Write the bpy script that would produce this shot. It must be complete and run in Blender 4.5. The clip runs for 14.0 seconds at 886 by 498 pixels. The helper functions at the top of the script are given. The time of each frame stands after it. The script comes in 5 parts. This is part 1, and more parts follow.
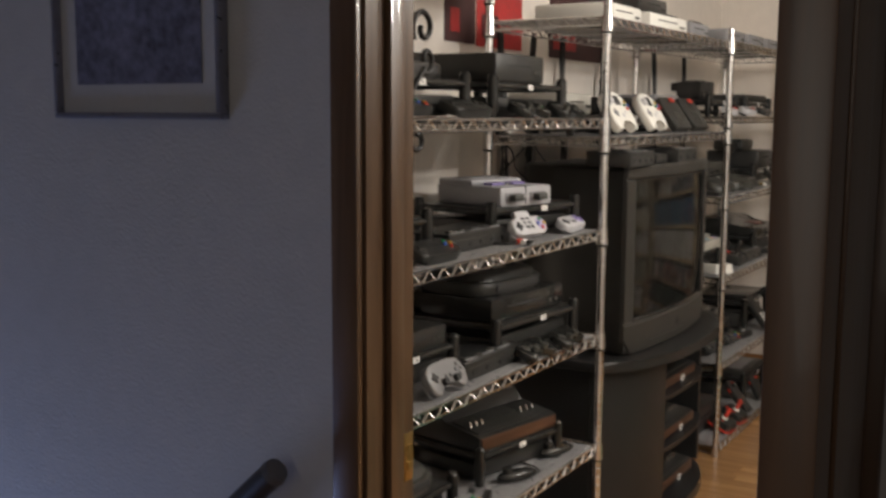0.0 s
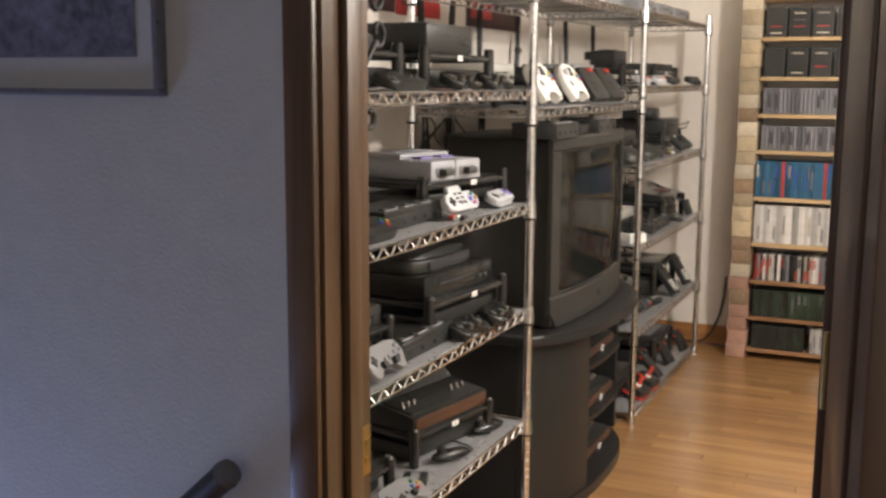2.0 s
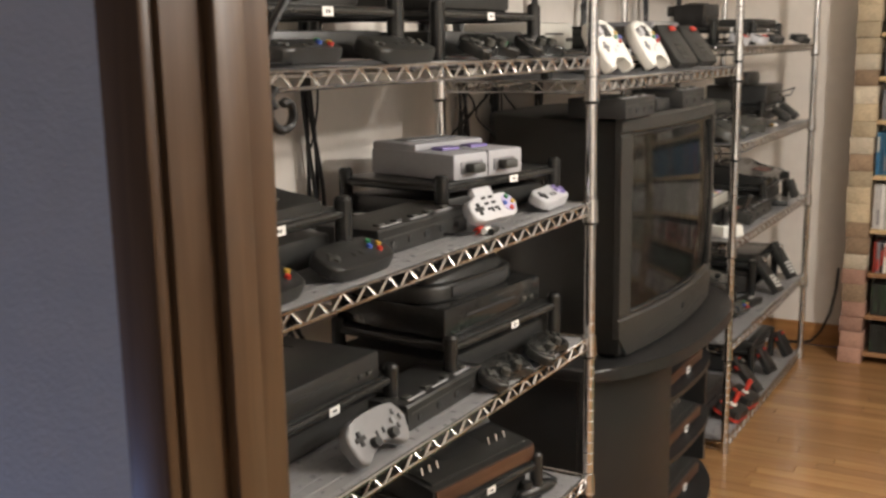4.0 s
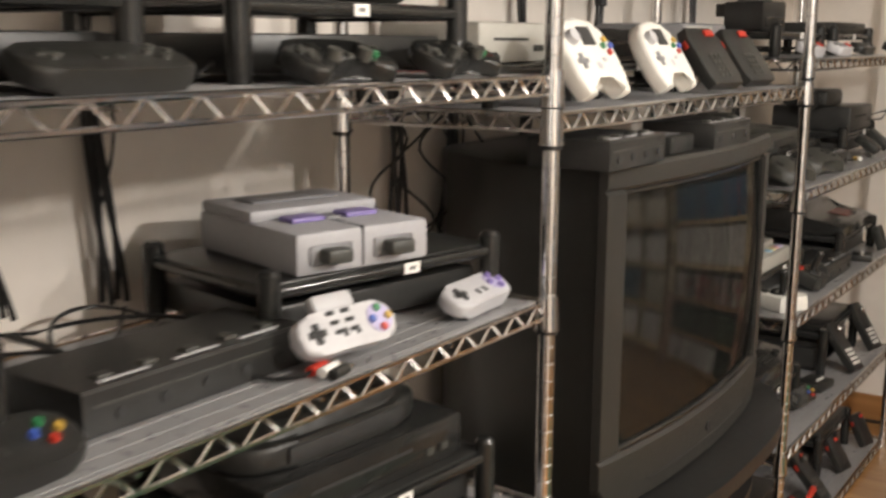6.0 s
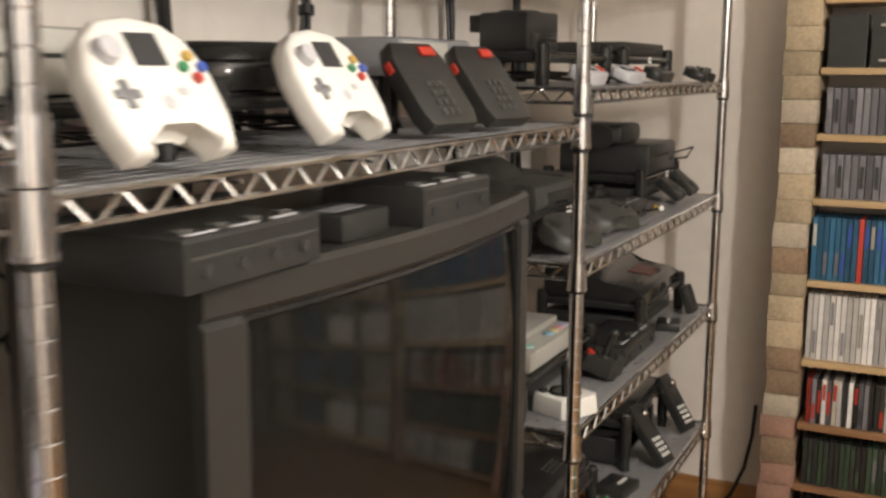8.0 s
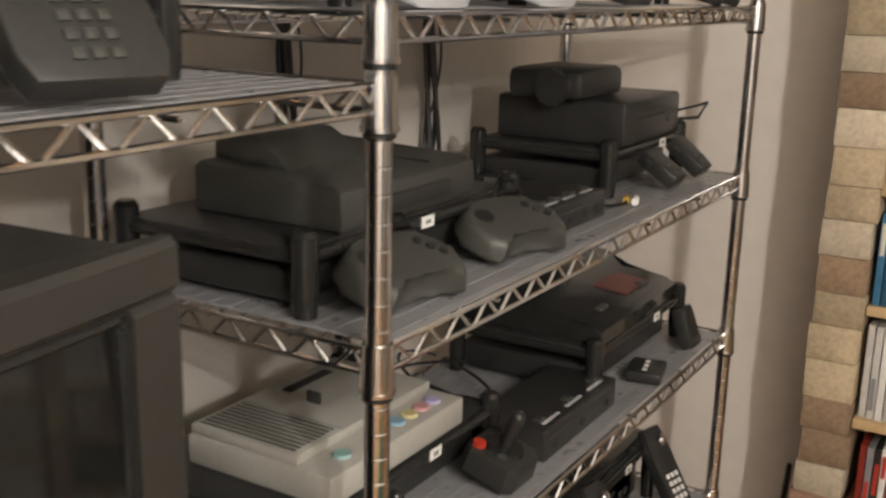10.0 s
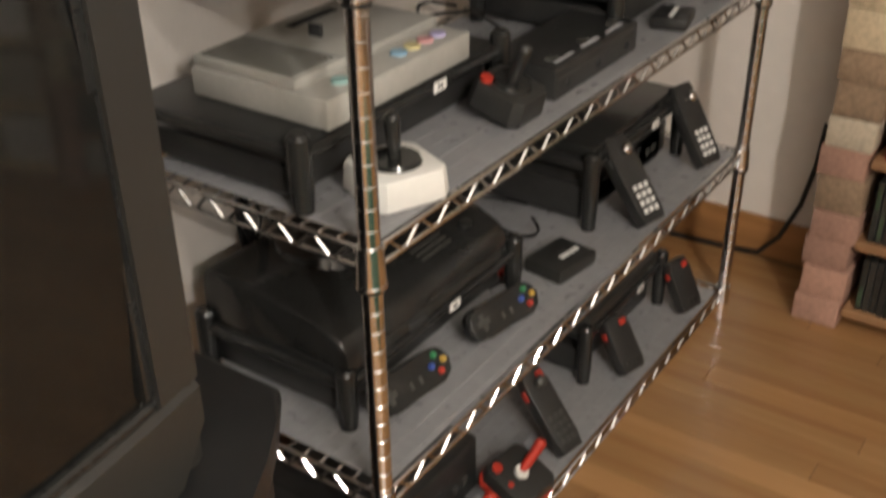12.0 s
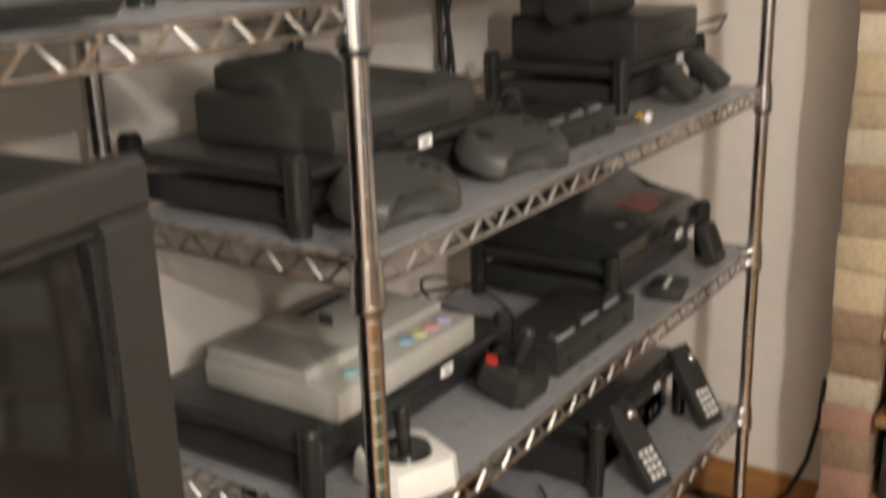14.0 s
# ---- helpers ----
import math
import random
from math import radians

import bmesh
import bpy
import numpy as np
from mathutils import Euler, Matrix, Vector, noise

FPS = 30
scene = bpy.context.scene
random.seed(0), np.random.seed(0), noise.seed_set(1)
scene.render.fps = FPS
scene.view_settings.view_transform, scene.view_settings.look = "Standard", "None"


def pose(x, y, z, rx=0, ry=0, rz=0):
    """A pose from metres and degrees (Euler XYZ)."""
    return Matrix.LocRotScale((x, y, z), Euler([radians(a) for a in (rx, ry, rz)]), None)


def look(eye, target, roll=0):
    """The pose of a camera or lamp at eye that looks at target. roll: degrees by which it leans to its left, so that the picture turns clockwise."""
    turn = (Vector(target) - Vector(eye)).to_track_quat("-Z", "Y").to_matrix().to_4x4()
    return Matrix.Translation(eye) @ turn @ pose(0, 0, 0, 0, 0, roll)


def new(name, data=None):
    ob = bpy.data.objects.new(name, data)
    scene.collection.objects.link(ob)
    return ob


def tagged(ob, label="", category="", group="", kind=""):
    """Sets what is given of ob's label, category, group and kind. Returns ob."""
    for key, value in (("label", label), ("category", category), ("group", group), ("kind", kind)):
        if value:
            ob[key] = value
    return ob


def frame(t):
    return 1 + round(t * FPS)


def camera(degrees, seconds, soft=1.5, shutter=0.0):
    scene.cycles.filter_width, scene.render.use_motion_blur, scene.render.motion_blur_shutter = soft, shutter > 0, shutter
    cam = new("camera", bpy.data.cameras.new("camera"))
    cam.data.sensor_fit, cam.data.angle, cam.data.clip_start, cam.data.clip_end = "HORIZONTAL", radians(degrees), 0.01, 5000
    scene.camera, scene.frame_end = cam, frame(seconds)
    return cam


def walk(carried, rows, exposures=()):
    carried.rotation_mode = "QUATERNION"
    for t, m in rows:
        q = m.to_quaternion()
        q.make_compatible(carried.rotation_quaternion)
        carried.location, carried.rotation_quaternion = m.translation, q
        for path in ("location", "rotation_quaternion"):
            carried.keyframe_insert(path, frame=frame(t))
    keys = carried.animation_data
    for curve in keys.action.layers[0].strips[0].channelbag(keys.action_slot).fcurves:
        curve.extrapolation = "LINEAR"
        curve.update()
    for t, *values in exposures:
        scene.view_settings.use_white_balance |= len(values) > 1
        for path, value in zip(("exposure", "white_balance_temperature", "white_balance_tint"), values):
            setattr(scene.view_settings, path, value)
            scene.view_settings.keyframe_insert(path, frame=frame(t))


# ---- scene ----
cam = camera(45.8, 14.0, 2.6, 0.6)
PATH = [
    (0, (0.19, -0.445, 1.328), (-0.839, 1.251, 1.074), 0.3),
    (0.5, (0.156, -0.438, 1.316), (-0.796, 1.295, 1.013), 0.6),
    (1, (0.116, -0.444, 1.339), (-0.791, 1.308, 1.014), 0.8),
    (1.5, (0.094, -0.438, 1.338), (-0.786, 1.331, 1.025), 0.6),
    (2, (0.054, -0.427, 1.345), (-0.781, 1.362, 1.027), 0.3),
    (2.5, (-0.01, -0.343, 1.33), (-0.766, 1.475, 0.978), -0.6),
    (3, (-0.048, -0.137, 1.333), (-0.85, 1.663, 0.993), -1.8),
    (3.2, (-0.059, -0.071, 1.339), (-0.897, 1.712, 0.995), -1.6),
    (5.3, (-0.217, 0.761, 1.351), (-1.321, 2.376, 0.938), -2.3),
    (5.5, (-0.235, 0.848, 1.351), (-1.338, 2.465, 0.941), -2.5),
    (6, (-0.264, 1.061, 1.364), (-1.381, 2.674, 0.976), 0.2),
    (6.5, (-0.321, 1.23, 1.369), (-1.419, 2.86, 1.0), 0.1),
    (7, (-0.4, 1.397, 1.381), (-1.37, 3.114, 1.046), -0.6),
    (7.5, (-0.386, 1.578, 1.366), (-1.238, 3.357, 1.034), 0.2),
    (9.8, (-0.433, 2.698, 1.353), (-1.405, 4.385, 0.895), 2.1),
    (10.0, (-0.436, 2.766, 1.352), (-1.434, 4.429, 0.864), 1.4),
    (10.2, (-0.434, 2.802, 1.331), (-1.439, 4.463, 0.849), 0.8),
    (10.5, (-0.410, 2.814, 1.315), (-1.444, 4.448, 0.806), 0.8),
    (11, (-0.382, 2.797, 1.306), (-1.431, 4.359, 0.627), 0.4),
    (11.5, (-0.356, 2.782, 1.284), (-1.384, 4.283, 0.453), -0.4),
    (12, (-0.352, 2.79, 1.261), (-1.344, 4.21, 0.261), -0.8),
    (12.5, (-0.344, 2.78, 1.257), (-1.32, 4.136, 0.159), -1.4),
    (13, (-0.349, 2.777, 1.26), (-1.337, 4.142, 0.183), -2.0),
    (13.5, (-0.366, 2.79, 1.286), (-1.401, 4.267, 0.422), -1.4),
    (14, (-0.363, 2.785, 1.332), (-1.442, 4.359, 0.735), -1.8),
]
EXPOSURES = [(0, -0.75), (0.25, -0.33), (0.5, 0.1), (1.8, 0.08), (3.0, -0.2), (5.3, -0.12), (6.2, -0.24), (7.6, -0.25), (11, -0.2), (12.8, -0.1), (14, 0.02)]
walk(cam, [(t, look(eye, target, roll)) for t, eye, target, roll in PATH], EXPOSURES)

# ---- light and exposure ----
world = bpy.data.worlds.new("world")
scene.world = world
world.use_nodes = True
world.node_tree.nodes["Background"].inputs[0].default_value = (0.35, 0.42, 0.6, 1)
world.node_tree.nodes["Background"].inputs[1].default_value = 0.05


def area_lamp(name, m, sx, sy, power, colour):
    d = bpy.data.lights.new(name, "AREA")
    d.shape, d.size, d.size_y, d.energy, d.color = "RECTANGLE", sx, sy, power, colour
    ob = new(name, d)
    ob.matrix_world = m
    return ob


def point_lamp(name, at, power, colour, radius):
    d = bpy.data.lights.new(name, "POINT")
    d.energy, d.color, d.shadow_soft_size = power, colour, radius
    ob = new(name, d)
    ob.location = at
    return ob


# two unseen room lamps, daylight rising from the stairwell, an added hall fill
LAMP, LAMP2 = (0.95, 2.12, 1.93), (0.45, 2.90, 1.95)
point_lamp("ceiling_lamp_light", LAMP, 104, (1.0, 0.94, 0.87), 0.05)
# second light, unseen, added for wire highlights and a brighter end wall
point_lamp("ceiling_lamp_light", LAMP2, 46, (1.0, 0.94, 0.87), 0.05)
area_lamp("stairwell_light", look((-2.45, 0.25, -0.45), (-0.9, 0.8, 0.72)), 0.7, 0.9, 23, (0.36, 0.50, 1.0))
# no window here: soft fill added before the hall's closed south wall
area_lamp("hall_fill_light", look((0.2, -1.86, 1.4), (0.0, 1.0, 1.2)), 1.2, 1.2, 9, (1.0, 0.95, 0.86))

# ---- materials ----
def mat(name, colour, rough=0.5, metal=0.0, var=0.12, scale=8.0, bump=0.0, bscale=60.0, coat=0.0, island=False, objvar=0.0, spec=0.5):
    """A procedural surface: base colour varied at two scales, with fine relief."""
    m = bpy.data.materials.new(name)
    m.use_nodes = True
    n, l = m.node_tree.nodes, m.node_tree.links
    b = n["Principled BSDF"]
    b.inputs["Roughness"].default_value, b.inputs["Metallic"].default_value = rough, metal
    b.inputs["Coat Weight"].default_value = coat
    b.inputs["Specular IOR Level"].default_value = spec
    co = n.new("ShaderNodeTexCoord")
    big, fine = n.new("ShaderNodeTexNoise"), n.new("ShaderNodeTexNoise")
    big.inputs["Scale"].default_value, fine.inputs["Scale"].default_value = scale, scale * 9
    big.inputs["Detail"].default_value = 4
    l.new(co.outputs["Object"], big.inputs["Vector"])
    l.new(co.outputs["Object"], fine.inputs["Vector"])
    add = n.new("ShaderNodeMath")
    add.operation = "ADD"
    l.new(big.outputs["Fac"], add.inputs[0])
    l.new(fine.outputs["Fac"], add.inputs[1])
    rng = n.new("ShaderNodeMapRange")
    rng.inputs["From Min"].default_value, rng.inputs["From Max"].default_value = 0.6, 1.4
    rng.inputs["To Min"].default_value, rng.inputs["To Max"].default_value = 1 - var, 1 + var
    l.new(add.outputs[0], rng.inputs["Value"])
    hsv = n.new("ShaderNodeHueSaturation")
    hsv.inputs["Color"].default_value = (*colour, 1)
    last = rng.outputs["Result"]
    if objvar:
        info = n.new("ShaderNodeObjectInfo")
        r2 = n.new("ShaderNodeMapRange")
        r2.inputs["To Min"].default_value, r2.inputs["To Max"].default_value = 1 - objvar, 1 + objvar
        l.new(info.outputs["Random"], r2.inputs["Value"])
        mul = n.new("ShaderNodeMath")
        mul.operation = "MULTIPLY"
        l.new(last, mul.inputs[0])
        l.new(r2.outputs["Result"], mul.inputs[1])
        last = mul.outputs[0]
    l.new(last, hsv.inputs["Value"])
    l.new(hsv.outputs["Color"], b.inputs["Base Color"])
    if bump:
        bt, bn = n.new("ShaderNodeBump"), n.new("ShaderNodeTexNoise")
        bn.inputs["Scale"].default_value = bscale
        bt.inputs["Strength"].default_value, bt.inputs["Distance"].default_value = bump, 0.002
        l.new(co.outputs["Object"], bn.inputs["Vector"])
        l.new(bn.outputs["Fac"], bt.inputs["Height"])
        l.new(bt.outputs["Normal"], b.inputs["Normal"])
    rr = n.new("ShaderNodeMapRange")
    rr.inputs["To Min"].default_value, rr.inputs["To Max"].default_value = max(0.02, rough - 0.08), min(1, rough + 0.08)
    l.new(fine.outputs["Fac"], rr.inputs["Value"])
    l.new(rr.outputs["Result"], b.inputs["Roughness"])
    return m


def wood(name, dark, light, along, rough=0.35, scale=6.0, coat=0.0, objvar=0.25):
    """Timber with grain along one axis, and a tone of its own for each piece."""
    m = bpy.data.materials.new(name)
    m.use_nodes = True
    n, l = m.node_tree.nodes, m.node_tree.links
    b = n["Principled BSDF"]
    co, mp = n.new("ShaderNodeTexCoord"), n.new("ShaderNodeMapping")
    s = [scale * 6] * 3
    s[along] = scale * 0.35
    mp.inputs["Scale"].default_value = s
    l.new(co.outputs["Object"], mp.inputs["Vector"])
    info = n.new("ShaderNodeObjectInfo")
    off = n.new("ShaderNodeVectorMath")
    off.operation = "SCALE"
    off.inputs[0].default_value = (37, 23, 51)
    l.new(info.outputs["Random"], off.inputs["Scale"])
    l.new(off.outputs[0], mp.inputs["Location"])
    ns = n.new("ShaderNodeTexNoise")
    ns.inputs["Scale"].default_value, ns.inputs["Detail"].default_value, ns.inputs["Distortion"].default_value = 1.0, 6, 0.6
    l.new(mp.outputs["Vector"], ns.inputs["Vector"])
    ramp = n.new("ShaderNodeValToRGB")
    ramp.color_ramp.elements[0].color, ramp.color_ramp.elements[1].color = (*dark, 1), (*light, 1)
    ramp.color_ramp.elements[0].position, ramp.color_ramp.elements[1].position = 0.3, 0.7
    l.new(ns.outputs["Fac"], ramp.inputs["Fac"])
    hsv, r2 = n.new("ShaderNodeHueSaturation"), n.new("ShaderNodeMapRange")
    r2.inputs["To Min"].default_value, r2.inputs["To Max"].default_value = 1 - objvar, 1 + objvar
    l.new(info.outputs["Random"], r2.inputs["Value"])
    l.new(r2.outputs["Result"], hsv.inputs["Value"])
    l.new(ramp.outputs["Color"], hsv.inputs["Color"])
    l.new(hsv.outputs["Color"], b.inputs["Base Color"])
    rr = n.new("ShaderNodeMapRange")
    rr.inputs["To Min"].default_value, rr.inputs["To Max"].default_value = max(0.05, rough - 0.1), rough + 0.1
    l.new(ns.outputs["Fac"], rr.inputs["Value"])
    l.new(rr.outputs["Result"], b.inputs["Roughness"])
    b.inputs["Coat Weight"].default_value = coat
    bt = n.new("ShaderNodeBump")
    bt.inputs["Strength"].default_value, bt.inputs["Distance"].default_value = 0.15, 0.001
    l.new(ns.outputs["Fac"], bt.inputs["Height"])
    l.new(bt.outputs["Normal"], b.inputs["Normal"])
    return m


M = {}
M["room_wall"] = mat("cream_wall_paint", (0.80, 0.745, 0.68), 0.75, var=0.05, scale=2.5, bump=0.25, bscale=120)
M["hall_wall"] = mat("hall_wall_paint", (0.46, 0.44, 0.41), 0.7, var=0.06, scale=3, bump=0.45, bscale=160)
M["ceiling"] = mat("ceiling_paint", (0.82, 0.80, 0.76), 0.85, var=0.04, bump=0.3)
M["subfloor"] = mat("subfloor_seam", (0.28, 0.15, 0.06), 0.7)
M["plank"] = wood("oak_floor_strip", (0.31, 0.160, 0.064), (0.41, 0.228, 0.097), 0, 0.22, 3.5, 0.3, 0.16)
M["casing"] = wood("door_casing_wood", (0.080, 0.043, 0.021), (0.145, 0.082, 0.041), 2, 0.35, 7, 0.15, 0.12)
M["dark_casing"] = wood("dark_door_wood", (0.07, 0.036, 0.017), (0.12, 0.06, 0.028), 2, 0.4, 7, 0.1, 0.1)
M["base"] = wood("baseboard_wood", (0.30, 0.14, 0.05), (0.42, 0.21, 0.08), 0, 0.35, 6, 0.1, 0.1)
M["pine"] = wood("pine_board", (0.50, 0.34, 0.17), (0.66, 0.48, 0.27), 0, 0.5, 6, 0.0, 0.12)
M["brownboard"] = wood("brown_board", (0.24, 0.125, 0.06), (0.36, 0.20, 0.10), 0, 0.5, 6, 0.0, 0.12)
M["brick_tan"] = mat("tan_brick", (0.44, 0.355, 0.235), 0.9, var=0.30, scale=14, bump=0.9, bscale=90, objvar=0.22)
M["brick_brown"] = mat("brown_brick", (0.26, 0.18, 0.115), 0.9, var=0.35, scale=12, bump=0.9, bscale=90, objvar=0.22)
M["brick_pale"] = mat("pale_brick", (0.52, 0.45, 0.34), 0.9, var=0.25, scale=11, bump=0.9, bscale=90, objvar=0.15)
M["brick_pink"] = mat("pink_brick", (0.36, 0.21, 0.155), 0.9, var=0.25, scale=14, bump=0.9, bscale=90, objvar=0.18)
M["chrome"] = mat("chrome_wire", (0.68, 0.675, 0.67), 0.16, 1.0, var=0.08, scale=30)
M["groove"] = mat("dark_groove", (0.10, 0.095, 0.09), 0.4, 0.8)
M["sleeve"] = mat("black_sleeve", (0.015, 0.015, 0.015), 0.4)
M["liner"] = mat("grey_shelf_liner", (0.27, 0.27, 0.275), 0.30, var=0.14, scale=6, bump=0.15, bscale=200)
M["black"] = mat("black_plastic", (0.027, 0.027, 0.026), 0.33, var=0.25, scale=20, bump=0.12, bscale=500)
M["gloss"] = mat("glossy_black_plastic", (0.022, 0.022, 0.021), 0.14, var=0.2, scale=20)
M["soft_black"] = mat("worn_black_plastic", (0.026, 0.026, 0.024), 0.42, var=0.2, scale=20, bump=0.12, bscale=500)
M["charcoal"] = mat("charcoal_plastic", (0.056, 0.056, 0.050), 0.45, var=0.12, scale=15, bump=0.15, bscale=500)
M["tv_grey"] = mat("dark_grey_television_plastic", (0.031, 0.030, 0.027), 0.40, var=0.08, scale=10, bump=0.15, bscale=600)
M["stand_black"] = mat("black_laminate", (0.017, 0.017, 0.017), 0.38, var=0.15, scale=10, bump=0.1, bscale=300)
M["screen"] = mat("television_glass", (0.020, 0.021, 0.020), 0.05, var=0.05, spec=1.0)
M["light_grey"] = mat("light_grey_plastic", (0.52, 0.52, 0.54), 0.42, var=0.06, scale=12, bump=0.08, bscale=500)
# light grey toned darker for the shade the grey console stands in
M["console_grey"] = mat("shaded_light_grey_plastic", (0.40, 0.40, 0.42), 0.42, var=0.07, scale=12, bump=0.08, bscale=500)
M["mid_grey"] = mat("mid_grey_plastic", (0.22, 0.22, 0.23), 0.42, var=0.08, scale=12)
M["beige"] = mat("yellowed_grey_plastic", (0.42, 0.41, 0.37), 0.45, var=0.08, scale=10, bump=0.1, bscale=400)
M["pad_grey"] = mat("silver_grey_plastic", (0.22, 0.22, 0.225), 0.4, var=0.06, scale=12)
M["pastel_teal"] = mat("faded_teal_plastic", (0.30, 0.50, 0.47), 0.4)
M["pastel_blue"] = mat("faded_blue_plastic", (0.25, 0.42, 0.55), 0.4)
M["pastel_yellow"] = mat("faded_yellow_plastic", (0.62, 0.55, 0.28), 0.4)
M["pastel_pink"] = mat("faded_pink_plastic", (0.58, 0.30, 0.30), 0.4)
M["white"] = mat("white_plastic", (0.78, 0.77, 0.72), 0.35, var=0.04, scale=12)
M["paper"] = mat("white_paper", (0.82, 0.81, 0.78), 0.7, var=0.05)
M["ink"] = mat("black_ink", (0.03, 0.03, 0.03), 0.7)
M["red"] = mat("red_plastic", (0.46, 0.04, 0.024), 0.35)
M["dull_red"] = mat("dull_red_print", (0.15, 0.038, 0.028), 0.4, var=0.2, scale=25)
M["yellow"] = mat("yellow_plastic", (0.50, 0.32, 0.06), 0.35)
M["green"] = mat("green_plastic", (0.035, 0.20, 0.08), 0.35)
M["blue"] = mat("blue_plastic", (0.05, 0.10, 0.40), 0.35)
M["purple"] = mat("purple_plastic", (0.22, 0.17, 0.42), 0.4)
M["lilac"] = mat("lilac_plastic", (0.42, 0.38, 0.58), 0.4)
M["woodgrain"] = wood("woodgrain_trim", (0.055, 0.025, 0.014), (0.115, 0.056, 0.032), 1, 0.35, 10, 0.1, 0.1)
M["cable"] = mat("black_cable", (0.012, 0.012, 0.012), 0.45)
M["iron"] = mat("wrought_iron", (0.012, 0.011, 0.010), 0.5, 0.3, bump=0.4, bscale=150)
M["brass"] = mat("aged_brass", (0.45, 0.31, 0.12), 0.35, 1.0, var=0.25, scale=40)
M["pic_frame"] = mat("silver_picture_frame", (0.26, 0.26, 0.31), 0.3, 0.7)
M["pic_mat"] = mat("grey_picture_mat", (0.44, 0.43, 0.42), 0.8, var=0.05)
M["pic_art"] = mat("dark_print", (0.12, 0.12, 0.16), 0.45, var=0.75, scale=7)
M["rail"] = mat("dark_handrail", (0.03, 0.026, 0.024), 0.4)
M["rail_cap"] = mat("grey_cap", (0.10, 0.10, 0.11), 0.45)
M["rug"] = mat("green_rug", (0.025, 0.075, 0.045), 0.95, var=0.35, scale=25, bump=1.0, bscale=400)
M["shade_red"] = mat("red_poster_print", (0.42, 0.03, 0.03), 0.5, var=0.3, scale=9)
M["shade_dark"] = mat("dark_poster_print", (0.06, 0.02, 0.022), 0.5, var=0.4, scale=9)
for key, colour in (("case_blue", (0.035, 0.12, 0.21)), ("case_white", (0.62, 0.60, 0.57)), ("case_black", (0.025, 0.026, 0.024)),
                    ("case_green", (0.035, 0.06, 0.035)), ("case_red", (0.42, 0.05, 0.035)), ("case_grey", (0.17, 0.165, 0.18)), ("case_cream", (0.5, 0.46, 0.38))):
    M[key] = mat(key + "_plastic", colour, 0.35, var=0.25, scale=30, objvar=0.42)

# ---- mesh helpers ----
def box(bm, x0, x1, y0, y1, z0, z1, bevel=0.0, m=None):
    mm = Matrix.LocRotScale(((x0 + x1) / 2, (y0 + y1) / 2, (z0 + z1) / 2), None, (x1 - x0, y1 - y0, z1 - z0))
    r = bmesh.ops.create_cube(bm, size=1, matrix=(m @ mm) if m else mm)
    if bevel:
        edges = list({e for v in r["verts"] for e in v.link_edges})
        bmesh.ops.bevel(bm, geom=edges, offset=bevel, segments=2, affect="EDGES", profile=0.5)
    return bm


def rod(bm, a, b, r, seg=8, r2=None):
    a, b = Vector(a), Vector(b)
    q = (b - a).to_track_quat("Z", "Y").to_matrix().to_4x4()
    bmesh.ops.create_cone(bm, cap_ends=True, segments=seg, radius1=r, radius2=r if r2 is None else r2, depth=(b - a).length, matrix=Matrix.Translation((a + b) / 2) @ q)
    return bm


def ball(bm, at, sx, sy, sz, seg=12):
    bmesh.ops.create_uvsphere(bm, u_segments=seg, v_segments=max(6, seg // 2), radius=1, matrix=Matrix.LocRotScale(at, None, (sx, sy, sz)))
    return bm


def tube(bm, pts, r, seg=6):
    """A round cord along a run of points."""
    pts = [Vector(p) for p in pts]
    rings = []
    for i, p in enumerate(pts):
        d = (pts[min(i + 1, len(pts) - 1)] - pts[max(i - 1, 0)]).normalized()
        s = d.cross(Vector((0.31, 0.87, 0.12))).normalized()
        u = d.cross(s)
        rings.append([bm.verts.new(p + s * (r * math.cos(2 * math.pi * k / seg)) + u * (r * math.sin(2 * math.pi * k / seg))) for k in range(seg)])
    for a, b in zip(rings, rings[1:]):
        for k in range(seg):
            bm.faces.new((a[k], a[(k + 1) % seg], b[(k + 1) % seg], b[k]))
    bm.faces.new(rings[0][::-1])
    bm.faces.new(rings[-1])
    return bm


def prism(bm, outline, z0, z1, bevel=0.0, top=1.0, m=None):
    """An outline in x and y raised from z0 to z1; top scales the upper face about the middle."""
    cx, cy = sum(p[0] for p in outline) / len(outline), sum(p[1] for p in outline) / len(outline)
    lo = [bm.verts.new((x, y, z0)) for x, y in outline]
    hi = [bm.verts.new((cx + (x - cx) * top, cy + (y - cy) * top, z1)) for x, y in outline]
    n = len(lo)
    faces = [bm.faces.new(lo[::-1]), bm.faces.new(hi)]
    faces += [bm.faces.new((lo[i], lo[(i + 1) % n], hi[(i + 1) % n], hi[i])) for i in range(n)]
    if bevel:
        r = bmesh.ops.bevel(bm, geom=list({e for e in faces[0].edges} | {e for e in faces[1].edges}), offset=bevel, segments=2, affect="EDGES", profile=0.5)
    if m:
        bmesh.ops.transform(bm, matrix=m, verts=bm.verts)
    return bm


def mesh_of(bm, name, material, smooth=True):
    me = bpy.data.meshes.new(name)
    bmesh.ops.recalc_face_normals(bm, faces=bm.faces)
    bm.to_mesh(me)
    bm.free()
    me.materials.append(material)
    if smooth:
        for p in me.polygons:
            p.use_smooth = True
        me.set_sharp_from_angle(angle=radians(38))
    return me


def part(name, bm, material, parent, label="", smooth=True):
    ob = new(name, mesh_of(bm, name, M[material], smooth))
    ob.parent = parent
    if label:
        ob["label"] = label
    return ob


